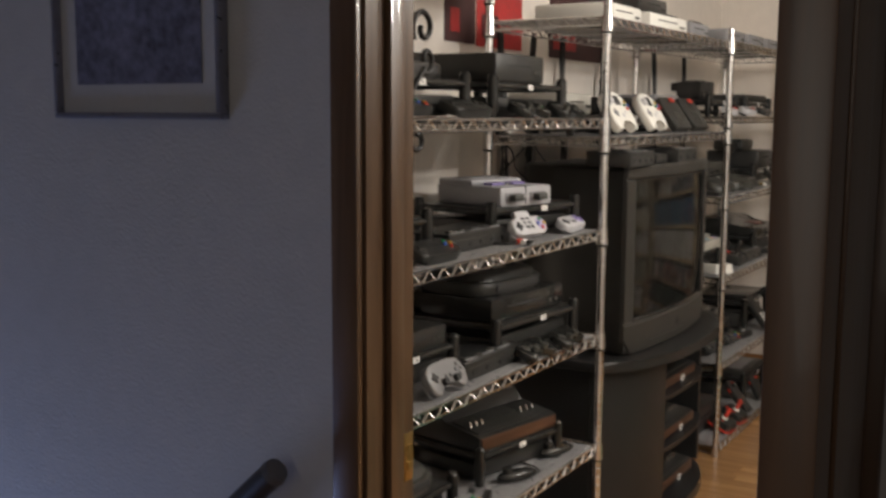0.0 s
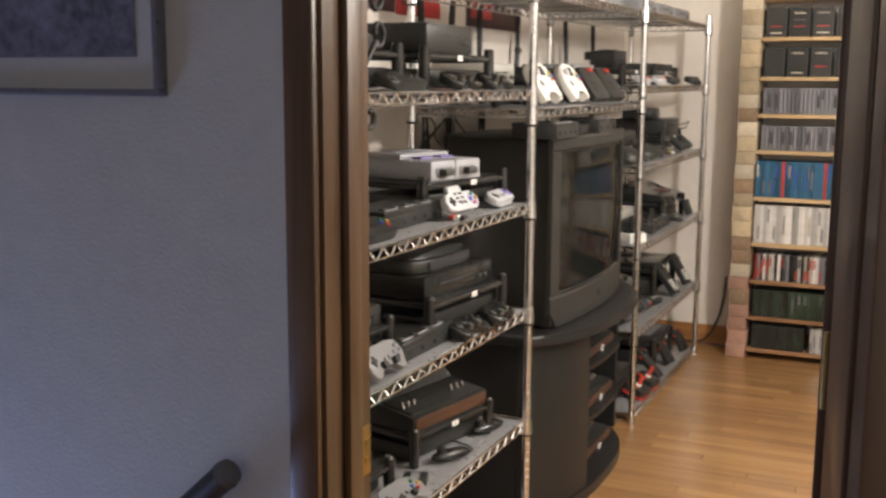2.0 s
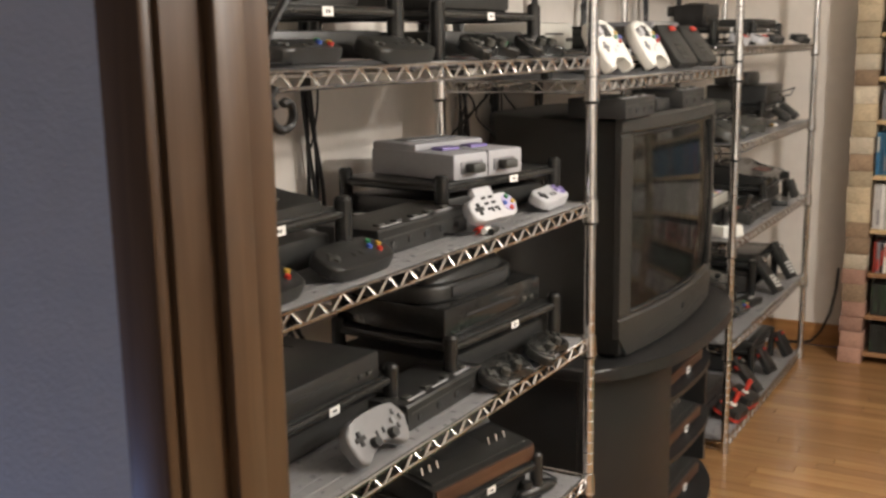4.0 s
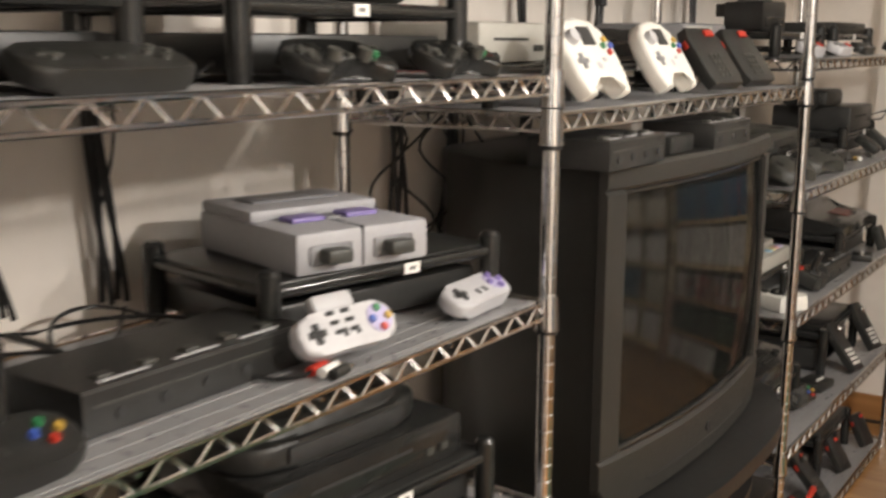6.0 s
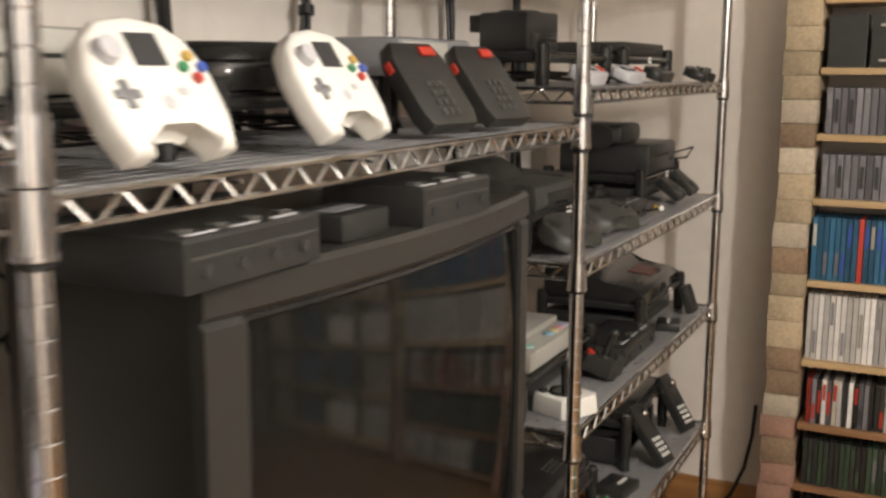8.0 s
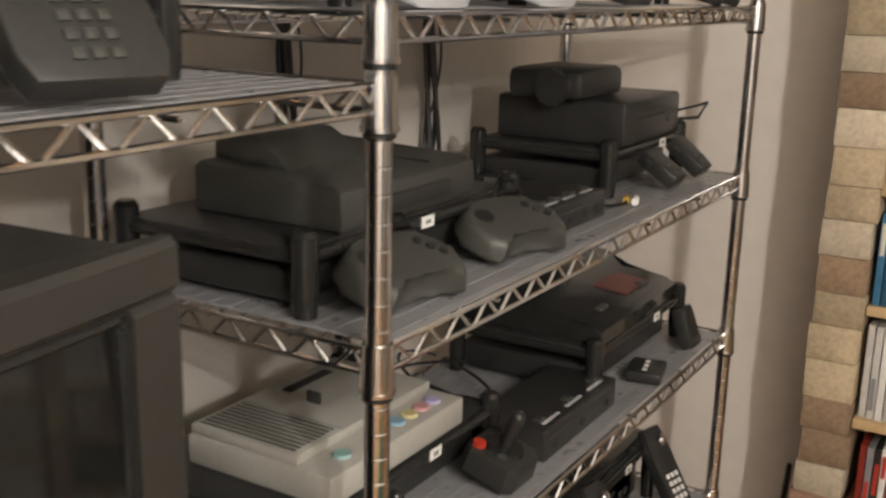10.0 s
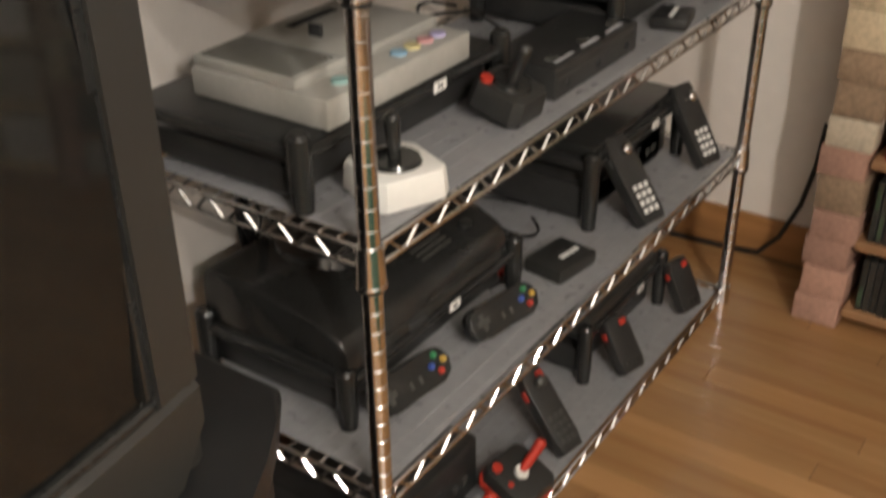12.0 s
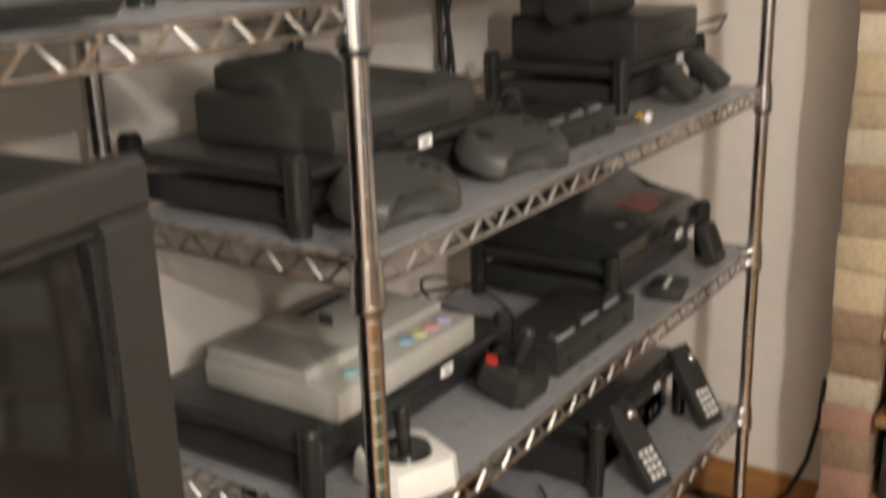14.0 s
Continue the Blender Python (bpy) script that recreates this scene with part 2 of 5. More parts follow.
def thing(name, label, category, m=None, group="", kind=""):
    ob = tagged(new(name), label, category, group, kind)
    if m is not None:
        ob.matrix_world = m
    return ob


def solid(name, bm, material, label="", category="", kind="structure", smooth=False):
    return tagged(new(name, mesh_of(bm, name, M[material], smooth)), label, category, "", kind)


B = bmesh.new

# ---- structure ----
WX, NY, DY0, DY1, EX, HS = -1.44, 4.98, 0.83, 0.95, 2.0, -1.9   # west wall, north wall, door wall, east wall, hall's south end
DL, DR, DT, CEIL = -0.715, -0.040, 2.03, 2.35                    # door opening and ceiling height
bm = box(B(), WX - 0.12, WX, DY1, NY + 0.12, 0, CEIL)
solid("wall_west", bm, "room_wall", "cream painted wall behind the wire shelving", "wall")
solid("wall_north", box(B(), WX, EX, NY, NY + 0.12, 0, CEIL), "room_wall", "cream painted wall behind the brick bookcase", "wall")
solid("wall_east", box(B(), EX, EX + 0.12, DY1, NY + 0.12, 0, CEIL), "room_wall", "cream painted wall of the room", "wall")
bm = B()
for a, b, c, d in ((-2.7, DL - 0.02, 0, CEIL), (DR + 0.02, EX + 0.12, 0, CEIL), (DL - 0.02, DR + 0.02, DT + 0.02, CEIL)):
    box(bm, a, b, DY0, DY1 - 0.012, c, d)
solid("wall_door_side", bm, "hall_wall", "grey painted hall wall round the doorway", "wall")
bm = B()
for a, b, c, d in ((WX, DL - 0.02, 0, CEIL), (DR + 0.02, EX, 0, CEIL), (DL - 0.02, DR + 0.02, DT + 0.02, CEIL)):
    box(bm, a, b, DY1 - 0.011, DY1, c, d)
solid("wall_south_lining", bm, "room_wall", "cream painted wall round the doorway", "wall")
solid("ceiling", box(B(), -2.7, EX + 0.12, HS, NY + 0.12, CEIL, CEIL + 0.1), "ceiling", "white painted ceiling", "ceiling")
solid("wall_hall_west", box(B(), -2.82, -2.7, HS, DY1, -1.7, CEIL), "hall_wall", "grey hall wall above the stairs", "wall")
solid("wall_hall_south", box(B(), -2.7, EX, HS - 0.1, HS, 0, CEIL), "hall_wall", "grey hall wall", "wall")
solid("wall_hall_east", box(B(), 1.2, 1.3, HS, DY0, 0, CEIL), "hall_wall", "grey hall wall", "wall")
bm = box(B(), -0.95, EX, HS, DY1, -0.06, -0.004)
box(bm, -2.7, -0.9505, HS, -0.25, -0.06, -0.004)
solid("floor_hall", bm, "base", "wooden hall floor beside the stairwell", "floor")
bm = box(B(), -2.7, -0.95, -0.35, -0.25, -1.7, -0.061)
box(bm, -2.7, -0.95, DY0, DY1, -1.7, -0.001), box(bm, -0.95, -0.85, -0.35, DY1, -1.7, -0.061)
solid("stairwell", bm, "hall_wall", "grey walls of the stairwell", "wall")
bm = B()
for k in range(8):
    box(bm, -1.17 - 0.21 * k, -0.951 - 0.21 * k, -0.249, DY0 - 0.001, -1.7, -0.18 * (k + 1))
solid("stairs", bm, "base", "wooden stairs going down from the hall", "stairs")

floor = solid("floor", box(B(), WX, EX, DY1, NY, -0.06, -0.006), "subfloor", "oak strip floor", "floor")
bm = B()
box(bm, WX, EX, NY - 0.014, NY - 0.0005, 0, 0.10, 0.003), box(bm, WX + 0.0005, WX + 0.014, DY1, NY - 0.015, 0, 0.10, 0.003)
solid("baseboard", bm, "base", "varnished wooden baseboard", "baseboard", smooth=True)

# doorway: casing on the hall side, jamb with stop, casing in the room
door = thing("door_1", "open doorway with varnished brown wood casing", "doorway", kind="structure")
for side, xe, s in (("left", DL, -1), ("right", DR, 1)):
    k = "casing" if s < 0 else "dark_casing"
    bm = box(B(), min(xe, xe + s * 0.02), max(xe, xe + s * 0.02), DY0 - 0.004, DY1 + 0.004, 0, DT)
    part("jamb", bm, k, door, smooth=False)
    bm = box(B(), min(xe, xe - s * 0.012), max(xe, xe - s * 0.012), DY0 + 0.045, DY0 + 0.082, 0, DT, 0.002)
    part("door_stop", bm, k, door)
    for y0, y1 in ((DY0 - 0.02, DY0 - 0.0005), (DY1 + 0.0005, DY1 + 0.018)):
        bm = box(B(), min(xe + s * 0.006, xe + s * 0.056), max(xe + s * 0.006, xe + s * 0.056), y0, y1, 0, DT + 0.06, 0.005)
        part("casing", bm, k, door)
part("head_jamb", box(B(), DL - 0.02, DR + 0.02, DY0 - 0.004, DY1 + 0.004, DT, DT + 0.02), "casing", door, smooth=False)
part("head_casing", box(B(), DL - 0.005, DR + 0.005, DY0 - 0.02, DY0 - 0.0005, DT + 0.006, DT + 0.06, 0.005), "casing", door)
bm = box(B(), DL, DL + 0.002, DY0 + 0.098, DY0 + 0.1225, 0.735, 0.815, 0.0008)
box(bm, DL + 0.001, DL + 0.004, DY0 + 0.104, DY0 + 0.117, 0.755, 0.765), box(bm, DL + 0.001, DL + 0.004, DY0 + 0.104, DY0 + 0.117, 0.785, 0.795)
part("strike_plate", bm, "brass", door, "worn brass strike plate")

# the door itself, dark brown, standing open into the hall
leaf = thing("door_2", "dark brown wooden panel door standing open", "door", pose(DR + 0.003, DY0 - 0.025, 0, 0, 0, 6.2), kind="structure")
LW = 0.60
part("slab", box(B(), 0, 0.035, -LW, 0, 0.012, DT - 0.004, 0.002), "dark_casing", leaf)
for z0, z1 in ((0.16, 0.84), (1.02, 1.88)):
    for x0, x1 in ((-0.004, 0.001), (0.034, 0.039)):
        part("panel", box(B(), x0, x1, -LW + 0.11, -0.11, z0, z1, 0.0018), "dark_casing", leaf)
part("latch_plate", box(B(), 0.006, 0.029, -LW - 0.0012, -LW + 0.0005, 0.90, 0.955, 0.0004), "brass", leaf, "worn brass latch plate")
bm = rod(B(), (-0.045, -LW + 0.065, 0.93), (0.08, -LW + 0.065, 0.93), 0.009, 12)
ball(bm, (-0.05, -LW + 0.065, 0.93), 0.018, 0.026, 0.026, 14), ball(bm, (0.085, -LW + 0.065, 0.93), 0.018, 0.026, 0.026, 14)
part("knob", bm, "brass", leaf)
for z in (0.25, 1.02, 1.75):
    part("hinge", rod(B(), (-0.003, 0.004, z - 0.045), (-0.003, 0.004, z + 0.045), 0.005, 10), "brass", leaf)

# ---- wire shelving ----
FX, BX = -0.963, -1.338                      # front and back rows of posts
PY = (1.13, 2.331, 3.530, 4.731)             # the posts along the wall
A_LEVELS = (0.040, 0.376, 0.705, 1.008, 1.322, 1.70)
B_LEVELS = (0.034, 0.366, 0.710, 1.022, 1.330, 1.612)
POST_TOP = {0: 1.83, 1: 1.83, 2: 1.655, 3: 1.655}


def post_mesh(h):
    """A chrome tube with a groove at every inch, capped, on a levelling foot."""
    prof, z = [(0.0, 0.0), (0.009, 0.0), (0.009, 0.012), (0.0125, 0.0122)], 0.0254
    while z < h - 0.01:
        prof += [(0.0125, z - 0.0014), (0.0117, z - 0.0005), (0.0117, z + 0.0005), (0.0125, z + 0.0014)]
        z += 0.0254
    prof += [(0.0125, h), (0.009, h + 0.003), (0.0, h + 0.004)]
    bm, seg = B(), 14
    rings = [[bm.verts.new((r * math.cos(2 * math.pi * k / seg), r * math.sin(2 * math.pi * k / seg), z)) for k in range(seg)] for r, z in prof[1:-1]]
    for ra, rb in zip(rings, rings[1:]):
        for k in range(seg):
            bm.faces.new((ra[k], ra[(k + 1) % seg], rb[(k + 1) % seg], rb[k]))
    bm.faces.new(rings[0][::-1])
    bm.faces.new(rings[-1])
    return mesh_of(bm, "post", M["chrome"])


PM = {h: post_mesh(h) for h in (1.83, 1.655)}


def add_post(parent, x, y, h):
    p = new("post", PM[h])
    p.parent, p.location = parent, (x, y, 0)


def collar_mesh():
    bm = rod(B(), (0, 0, -0.043), (0, 0, 0.005), 0.0172, 16, 0.0152)
    rod(bm, (0, 0, -0.045), (0, 0, -0.041), 0.0182, 16)
    return mesh_of(bm, "collar", M["chrome"])


def ring_mesh():
    return mesh_of(rod(B(), (0, 0, -0.0505), (0, 0, -0.0452), 0.0150, 14), "sleeve", M["sleeve"])


CM, RM = collar_mesh(), ring_mesh()


def shelf_mesh(y0, y1):
    """Wire deck between four posts: truss edges all round, wires along the deck."""
    bm, d = B(), 0.0275
    fx, bx = FX, BX
    for x in (fx, bx):
        rod(bm, (x, y0 + 0.015, -0.004), (x, y1 - 0.015, -0.004), 0.0032, 6)
        rod(bm, (x, y0 + 0.015, -d), (x, y1 - 0.015, -d), 0.0032, 6)
        n = round((y1 - y0) / 0.060)
        for i in range(n):
            a, b, c = (y0 + (y1 - y0) * (i + k) / n for k in (0.06, 0.5, 0.94))
            rod(bm, (x, a, -d), (x, b, -0.004), 0.0023, 6)
            rod(bm, (x, b, -0.004), (x, c, -d), 0.0023, 6)
    for y in (y0, y1):
        rod(bm, (bx + 0.015, y, -0.004), (fx - 0.015, y, -0.004), 0.0032, 6)
        rod(bm, (bx + 0.015, y, -d), (fx - 0.015, y, -d), 0.0032, 6)
        n = 7
        for i in range(n):
            a, b, c = (bx + (fx - bx) * (i + k) / n for k in (0.06, 0.5, 0.94))
            rod(bm, (a, y, -d), (b, y, -0.004), 0.0023, 6)
            rod(bm, (b, y, -0.004), (c, y, -d), 0.0023, 6)
    for i in range(1, 14):
        x = bx + (fx - bx) * i / 14
        rod(bm, (x, y0, -0.0085), (x, y1, -0.0085), 0.0016, 5)
    for i in range(1, 5):
        y = y0 + (y1 - y0) * i / 5
        rod(bm, (bx, y, -0.0125), (fx, y, -0.0125), 0.0026, 5)
    return mesh_of(bm, "shelf", M["chrome"])


def liner_mesh(y0, y1):
    """A plastic sheet with low ridges where the wires press through."""
    n, xa, xb = 13, BX + 0.014, FX - 0.008
    line = [(xa, -0.0045), (xb, -0.0045), (xb, -0.0022)]
    for i in reversed(range(n)):
        x = xa + (xb - xa) * (i + 0.7) / n
        line += [(x + 0.002, -0.0022), (x + 0.001, -0.0015), (x - 0.001, -0.0015), (x - 0.002, -0.0022)]
    line.append((xa, -0.0022))
    bm = prism(B(), line, y0 + 0.02, y1 - 0.02, m=Matrix(((1, 0, 0, 0), (0, 0, 1, 0), (0, 1, 0, 0), (0, 0, 0, 1))))
    bmesh.ops.recalc_face_normals(bm, faces=bm.faces)
    return mesh_of(bm, "liner", M["liner"], False)


SPAN = [(PY[i], PY[i + 1]) for i in range(3)]
SM = [(shelf_mesh(*s), liner_mesh(*s)) for s in SPAN]


def add_shelf(parent, k, z, collars=True):
    s = new("shelf", SM[k][0])
    s.parent, s.location = parent, (0, 0, z)
    li = new("liner", SM[k][1])
    li.parent = s
    li["label"] = "grey plastic shelf liner"
    for y in SPAN[k]:
        for x in (FX, BX):
            c = new("collar", CM)
            c.parent, c.location = s, (x, y, 0)
            r = new("sleeve", RM)
            r.parent, r.location = s, (x, y, 0)


unit = thing("wire_shelving_unit", "tall chrome wire shelving unit loaded with game consoles", "shelving unit", group="wire shelving along the wall")
for y in PY[:2]:
    for x in (FX, BX):
        add_post(unit, x, y, 1.83)
for z in A_LEVELS:
    add_shelf(unit, 0, z)
unit = thing("wire_shelving_unit", "chrome wire shelving unit with grey liners, full of old game consoles", "shelving unit", group="wire shelving along the wall")
for y in PY[2:]:
    for x in (FX, BX):
        add_post(unit, x, y, 1.655)
for z in B_LEVELS:
    add_shelf(unit, 2, z)
for z, lab in ((1.270, "chrome wire shelf bridging two units over the television"), (1.605, "upper chrome wire shelf bridging two units")):
    s = thing("wire_bridge_shelf", lab, "shelf", group="bridging wire shelves")
    add_shelf(s, 1, z)

# ---- television on its stand ----
tv = thing("television", "large black tube television with dark grey bezel, switched off", "television")
TY0, TY1, TZ0, TZ1, TX = 2.507, 3.278, 0.5985, 1.178, -0.945
bm = B()
out = [(TX - 0.017, TY0 + 0.006), (TX - 0.017, TY1 - 0.006), (TX - 0.22, TY1 - 0.02), (TX - 0.40, TY1 - 0.13), (TX - 0.46, TY1 - 0.2), (TX - 0.46, TY0 + 0.2), (TX - 0.40, TY0 + 0.13), (TX - 0.22, TY0 + 0.02)]
prism(bm, out, TZ0 + 0.004, TZ1 - 0.006, 0.012)
part("cabinet", bm, "soft_black", tv)
# the whole front bows out in plan; the chin is cut off at its lower corners
TC, TH, TB = (TY0 + TY1) / 2, (TY1 - TY0) / 2, 0.036


def tv_front(y):
    return TX - 0.014 + TB * (1 - ((y - TC) / TH) ** 2)


def bowed_bar(bm, y0, y1, low, high, back=0.03, proud=0.0, n=18):
    """A bar of the bowed front from y0 to y1; low and high give its lower and upper edge at y."""
    rings = []
    for i in range(n + 1):
        y = y0 + (y1 - y0) * i / n
        x = tv_front(y) + proud
        e = min(0.006, (high(y) - low(y)) * 0.3)
        prof = ((TX - back, low(y)), (x - e, low(y)), (x, low(y) + e), (x, high(y) - e), (x - e, high(y)), (TX - back, high(y)))
        rings.append([bm.verts.new((px, y, pz)) for px, pz in prof])
    for ra, rb2 in zip(rings, rings[1:]):
        for k in range(6):
            bm.faces.new((ra[k], ra[(k + 1) % 6], rb2[(k + 1) % 6], rb2[k]))
    bm.faces.new(rings[0][::-1])
    bm.faces.new(rings[-1])
    return bm


CH, TS, SB = 0.100, 0.040, 0.050             # chin, top bar, side bars


def chin_low(y):
    return TZ0 + 0.050 * max(0.0, 1 - (TH - abs(y - TC)) / 0.040)


bm = B()
bowed_bar(bm, TY0, TY1, lambda y: TZ1 - TS, lambda y: TZ1)
bowed_bar(bm, TY0, TY0 + SB, lambda y: TZ0 + CH, lambda y: TZ1 - TS, n=3)
bowed_bar(bm, TY1 - SB, TY1, lambda y: TZ0 + CH, lambda y: TZ1 - TS, n=3)
bowed_bar(bm, TY0, TY1, chin_low, lambda y: TZ0 + CH, n=38)
part("bezel", bm, "tv_grey", tv)
bm = B()
bowed_bar(bm, TY0 + SB, TY1 - SB, lambda y: TZ0 + CH, lambda y: TZ0 + CH + 0.010, 0.02, -0.006)
bowed_bar(bm, TY0 + SB, TY1 - SB, lambda y: TZ1 - TS - 0.010, lambda y: TZ1 - TS, 0.02, -0.006)
for y0 in (TY0 + SB, TY1 - SB - 0.010):
    bowed_bar(bm, y0, y0 + 0.010, lambda y: TZ0 + CH + 0.0102, lambda y: TZ1 - TS - 0.0102, 0.02, -0.006, 2)
part("inner_lip", bm, "gloss", tv, "glossy black inner lip")
bm = B()
bowed_bar(bm, TC - 0.24, TC + 0.24, lambda y: TZ0 + 0.030, lambda y: TZ0 + 0.034, 0.02, 0.0015)
part("chin_groove", bm, "black", tv)
bm = B()
ny, nz = 24, 18
z0, z1 = TZ0 + CH + 0.006, TZ1 - TS - 0.006
grid = [[None] * (nz + 1) for _ in range(ny + 1)]
for i in range(ny + 1):
    for j in range(nz + 1):
        y, v = TC + (2 * i / ny - 1) * (TH - SB - 0.004), 2 * j / nz - 1
        grid[i][j] = bm.verts.new((tv_front(y) - 0.005 - 0.009 * v * v, y, (z0 + z1) / 2 + v * (z1 - z0) / 2))
for i in range(ny):
    for j in range(nz):
        bm.faces.new((grid[i][j], grid[i + 1][j], grid[i + 1][j + 1], grid[i][j + 1]))
bmesh.ops.solidify(bm, geom=bm.faces[:], thickness=0.006)
part("screen", bm, "screen", tv, "dark curved glass screen reflecting the room")
part("power_button", rod(B(), (tv_front(TC) - 0.004, TC, TZ0 + 0.055), (tv_front(TC) + 0.003, TC, TZ0 + 0.055), 0.010, 16), "soft_black", tv)


def bow_x(y, y0, y1, x1, bulge):
    return x1 + bulge * (1 - abs(2 * (y - y0) / (y1 - y0) - 1) ** 3)


def bow(y0, y1, x0, x1, bulge, n=22):
    """An outline with a straight back at x0 and a front that bows out past x1."""
    ys = [y0 + (y1 - y0) * i / n for i in range(n + 1)]
    return [(x0, y1), (x0, y0)] + [(bow_x(y, y0, y1, x1, bulge), y) for y in ys]


st = thing("television_stand", "black laminate television stand with bowed top and open shelves", "television stand")
SY0, SY1 = 2.395, 3.405
part("top", prism(B(), bow(SY0, SY1, -1.36, -0.99, 0.15), 0.567, 0.598, 0.008), "stand_black", st, "black bowed top with a rounded rim")
part("base", prism(B(), bow(SY0 + 0.02, SY1 - 0.02, -1.36, -1.02, 0.135), 0.0, 0.035, 0.006), "stand_black", st)
ys = [SY0 + 0.03 + (2.735 - SY0 - 0.03) * i / 8 for i in range(9)]
out = [(bow_x(y, SY0, SY1, -1.03, 0.135), y) for y in ys]
part("door", prism(B(), out + [(x - 0.02, y) for x, y in out[::-1]], 0.036, 0.566), "stand_black", st)
part("side_panel", box(B(), -1.35, -1.03, SY0 + 0.03, SY0 + 0.05, 0.0355, 0.5665), "stand_black", st, smooth=False)
part("side_panel", box(B(), -1.35, -0.985, SY1 - 0.05, SY1 - 0.03, 0.0355, 0.5665), "stand_black", st, smooth=False)
part("divider", box(B(), -1.35, -0.945, 2.7155, 2.733, 0.0355, 0.5665), "stand_black", st, smooth=False)
part("back_panel", box(B(), -1.36, -1.3505, SY0 + 0.03, SY1 - 0.03, 0.0355, 0.5665), "stand_black", st, smooth=False)
for z in (0.205, 0.385):
    part("shelf", prism(B(), bow(2.7335, SY1 - 0.0505, -1.35, -0.98, 0.05), z, z + 0.014), "stand_black", st)

# ---- brick and board bookcase ----
BY = 4.752
BOARDS = ((0.045, "brownboard"), (0.205, "brownboard"), (0.385, "brownboard"), (0.568, "pine"), (0.790, "pine"), (1.014, "pine"), (1.186, "pine"), (1.360, "pine"), (1.543, "pine"), (1.728, "pine"))
bc = thing("bookcase", "bookcase of loose bricks and pine boards against the wall", "bookcase")
for z, k in BOARDS:
    part("board", box(B(), -0.717, 0.31, BY + random.uniform(-0.004, 0.004), BY + 0.2, z - 0.010, z + 0.008, 0.002), k, bc)


def brick_mesh(k, sx, sy, sz):
    bm = box(B(), -sx / 2, sx / 2, -sy / 2, sy / 2, 0, sz, 0.0028)
    for v in bm.verts:
        v.co += Vector((noise.noise(v.co * 30 + Vector((k, 0, 0))), noise.noise(v.co * 30 + Vector((0, k, 0))), 0)) * 0.0025
    return bm


BRICK_H = (0.064, 0.070, 0.077)
BRICKS = {}
for key in ("brick_tan", "brick_pink", "brick_brown", "brick_pale"):
    BRICKS[key] = [mesh_of(brick_mesh(k * 7.3, 0.092, 0.198, hh - 0.0008), "brick", M[key]) for k, hh in enumerate(BRICK_H)]
rb = random.Random(21)
for col in (-0.766, 0.358):
    z = 0.0
    while z < 1.70:
        if z < 0.34:
            key = rb.choice(("brick_pink", "brick_pink", "brick_pink", "brick_brown")) if z > 0.2 else "brick_pink"
        elif z < 0.66:
            key = rb.choice(("brick_brown", "brick_tan", "brick_brown", "brick_pale"))
        else:
            key = rb.choice(("brick_tan", "brick_tan", "brick_pale", "brick_tan", "brick_brown"))
        i = rb.randrange(3)
        o = new("brick", BRICKS[key][i])
        o.parent = bc
        o.location = (col + rb.uniform(-0.005, 0.004), BY + 0.104 + rb.uniform(-0.007, 0.004), z)
        o.rotation_euler = (0, 0, radians(rb.uniform(-1.6, 1.6)) + (math.pi if rb.random() < 0.5 else 0))
        z += BRICK_H[i]

# ---- game cases and cartridges ----
def case_thing(name, mesh, label, category, group, x, y, z, rz=0.0, tilt=0.0):
    o = tagged(new(name, mesh), label, category, group)
    o.matrix_world = pose(x, y, z, 0, tilt, rz)
    return o


def case_mesh(w, d, h, key):
    bm = box(B(), -w / 2, w / 2, 0, d, 0, h, 0.0012)
    return mesh_of(bm, "game_case", M[key], False)


def label_mesh(w, h0, h1, key, name="spine_label"):
    return mesh_of(box(B(), -w / 2, w / 2, -0.0006, 0.0004, h0, h1), name, M[key], False)


def fill(z, w, d, h, x0, x1, pick, label, category, group, name, spine=None, lean=0.0):
    """A row of upright cases from x0 to x1, each a little off the line."""
    meshes, labels, x = {}, {}, x0
    while x < x1:
        key = pick()
        if key is None:
            x += w * random.uniform(0.6, 1.5)
            continue
        if key not in meshes:
            meshes[key] = case_mesh(w * 0.87, d, h, key)
        text = label if isinstance(label, str) else label[key]
        o = case_thing(name, meshes[key], text, category, group, x + w / 2, BY + 0.012 + random.uniform(0, 0.006), z, random.uniform(-0.6, 0.6), random.uniform(-lean, lean))
        if spine:
            sk = random.choice(spine)
            if sk:
                sh = random.choice(((0.25, 0.75), (0.55, 0.9), (0.1, 0.45)))
                if (sk, sh) not in labels:
                    labels[sk, sh] = label_mesh(w * 0.55, h * sh[0], h * sh[1], sk)
                p = new("spine_label", labels[sk, sh])
                p.parent = o
        x += w
    return x


XL, XR = -0.712, 0.30
fill(0.0535, 0.0145, 0.13, 0.118, XL + 0.015, -0.46, lambda: "case_black", "dark game case standing on the lowest board", "game case", "dark game cases", "game_case", ("case_green", "case_green", None))
fill(0.0535, 0.0148, 0.13, 0.118, -0.455, XR, lambda: random.choice(("case_white", "case_white", "case_white", "case_black", None)), {"case_white": "white game case standing on the lowest board", "case_black": "dark game case standing on the lowest board"}, "game case", "low row of game cases", "game_case", (None, "mid_grey"))
fill(0.2135, 0.0140, 0.13, 0.132, XL + 0.012, XR, lambda: random.choice(("case_black", "case_green", "case_black")), "black game case with green lettering on its spine", "game case", "black and green cases", "game_case", ("case_green", "case_green", None, None, "case_grey"))
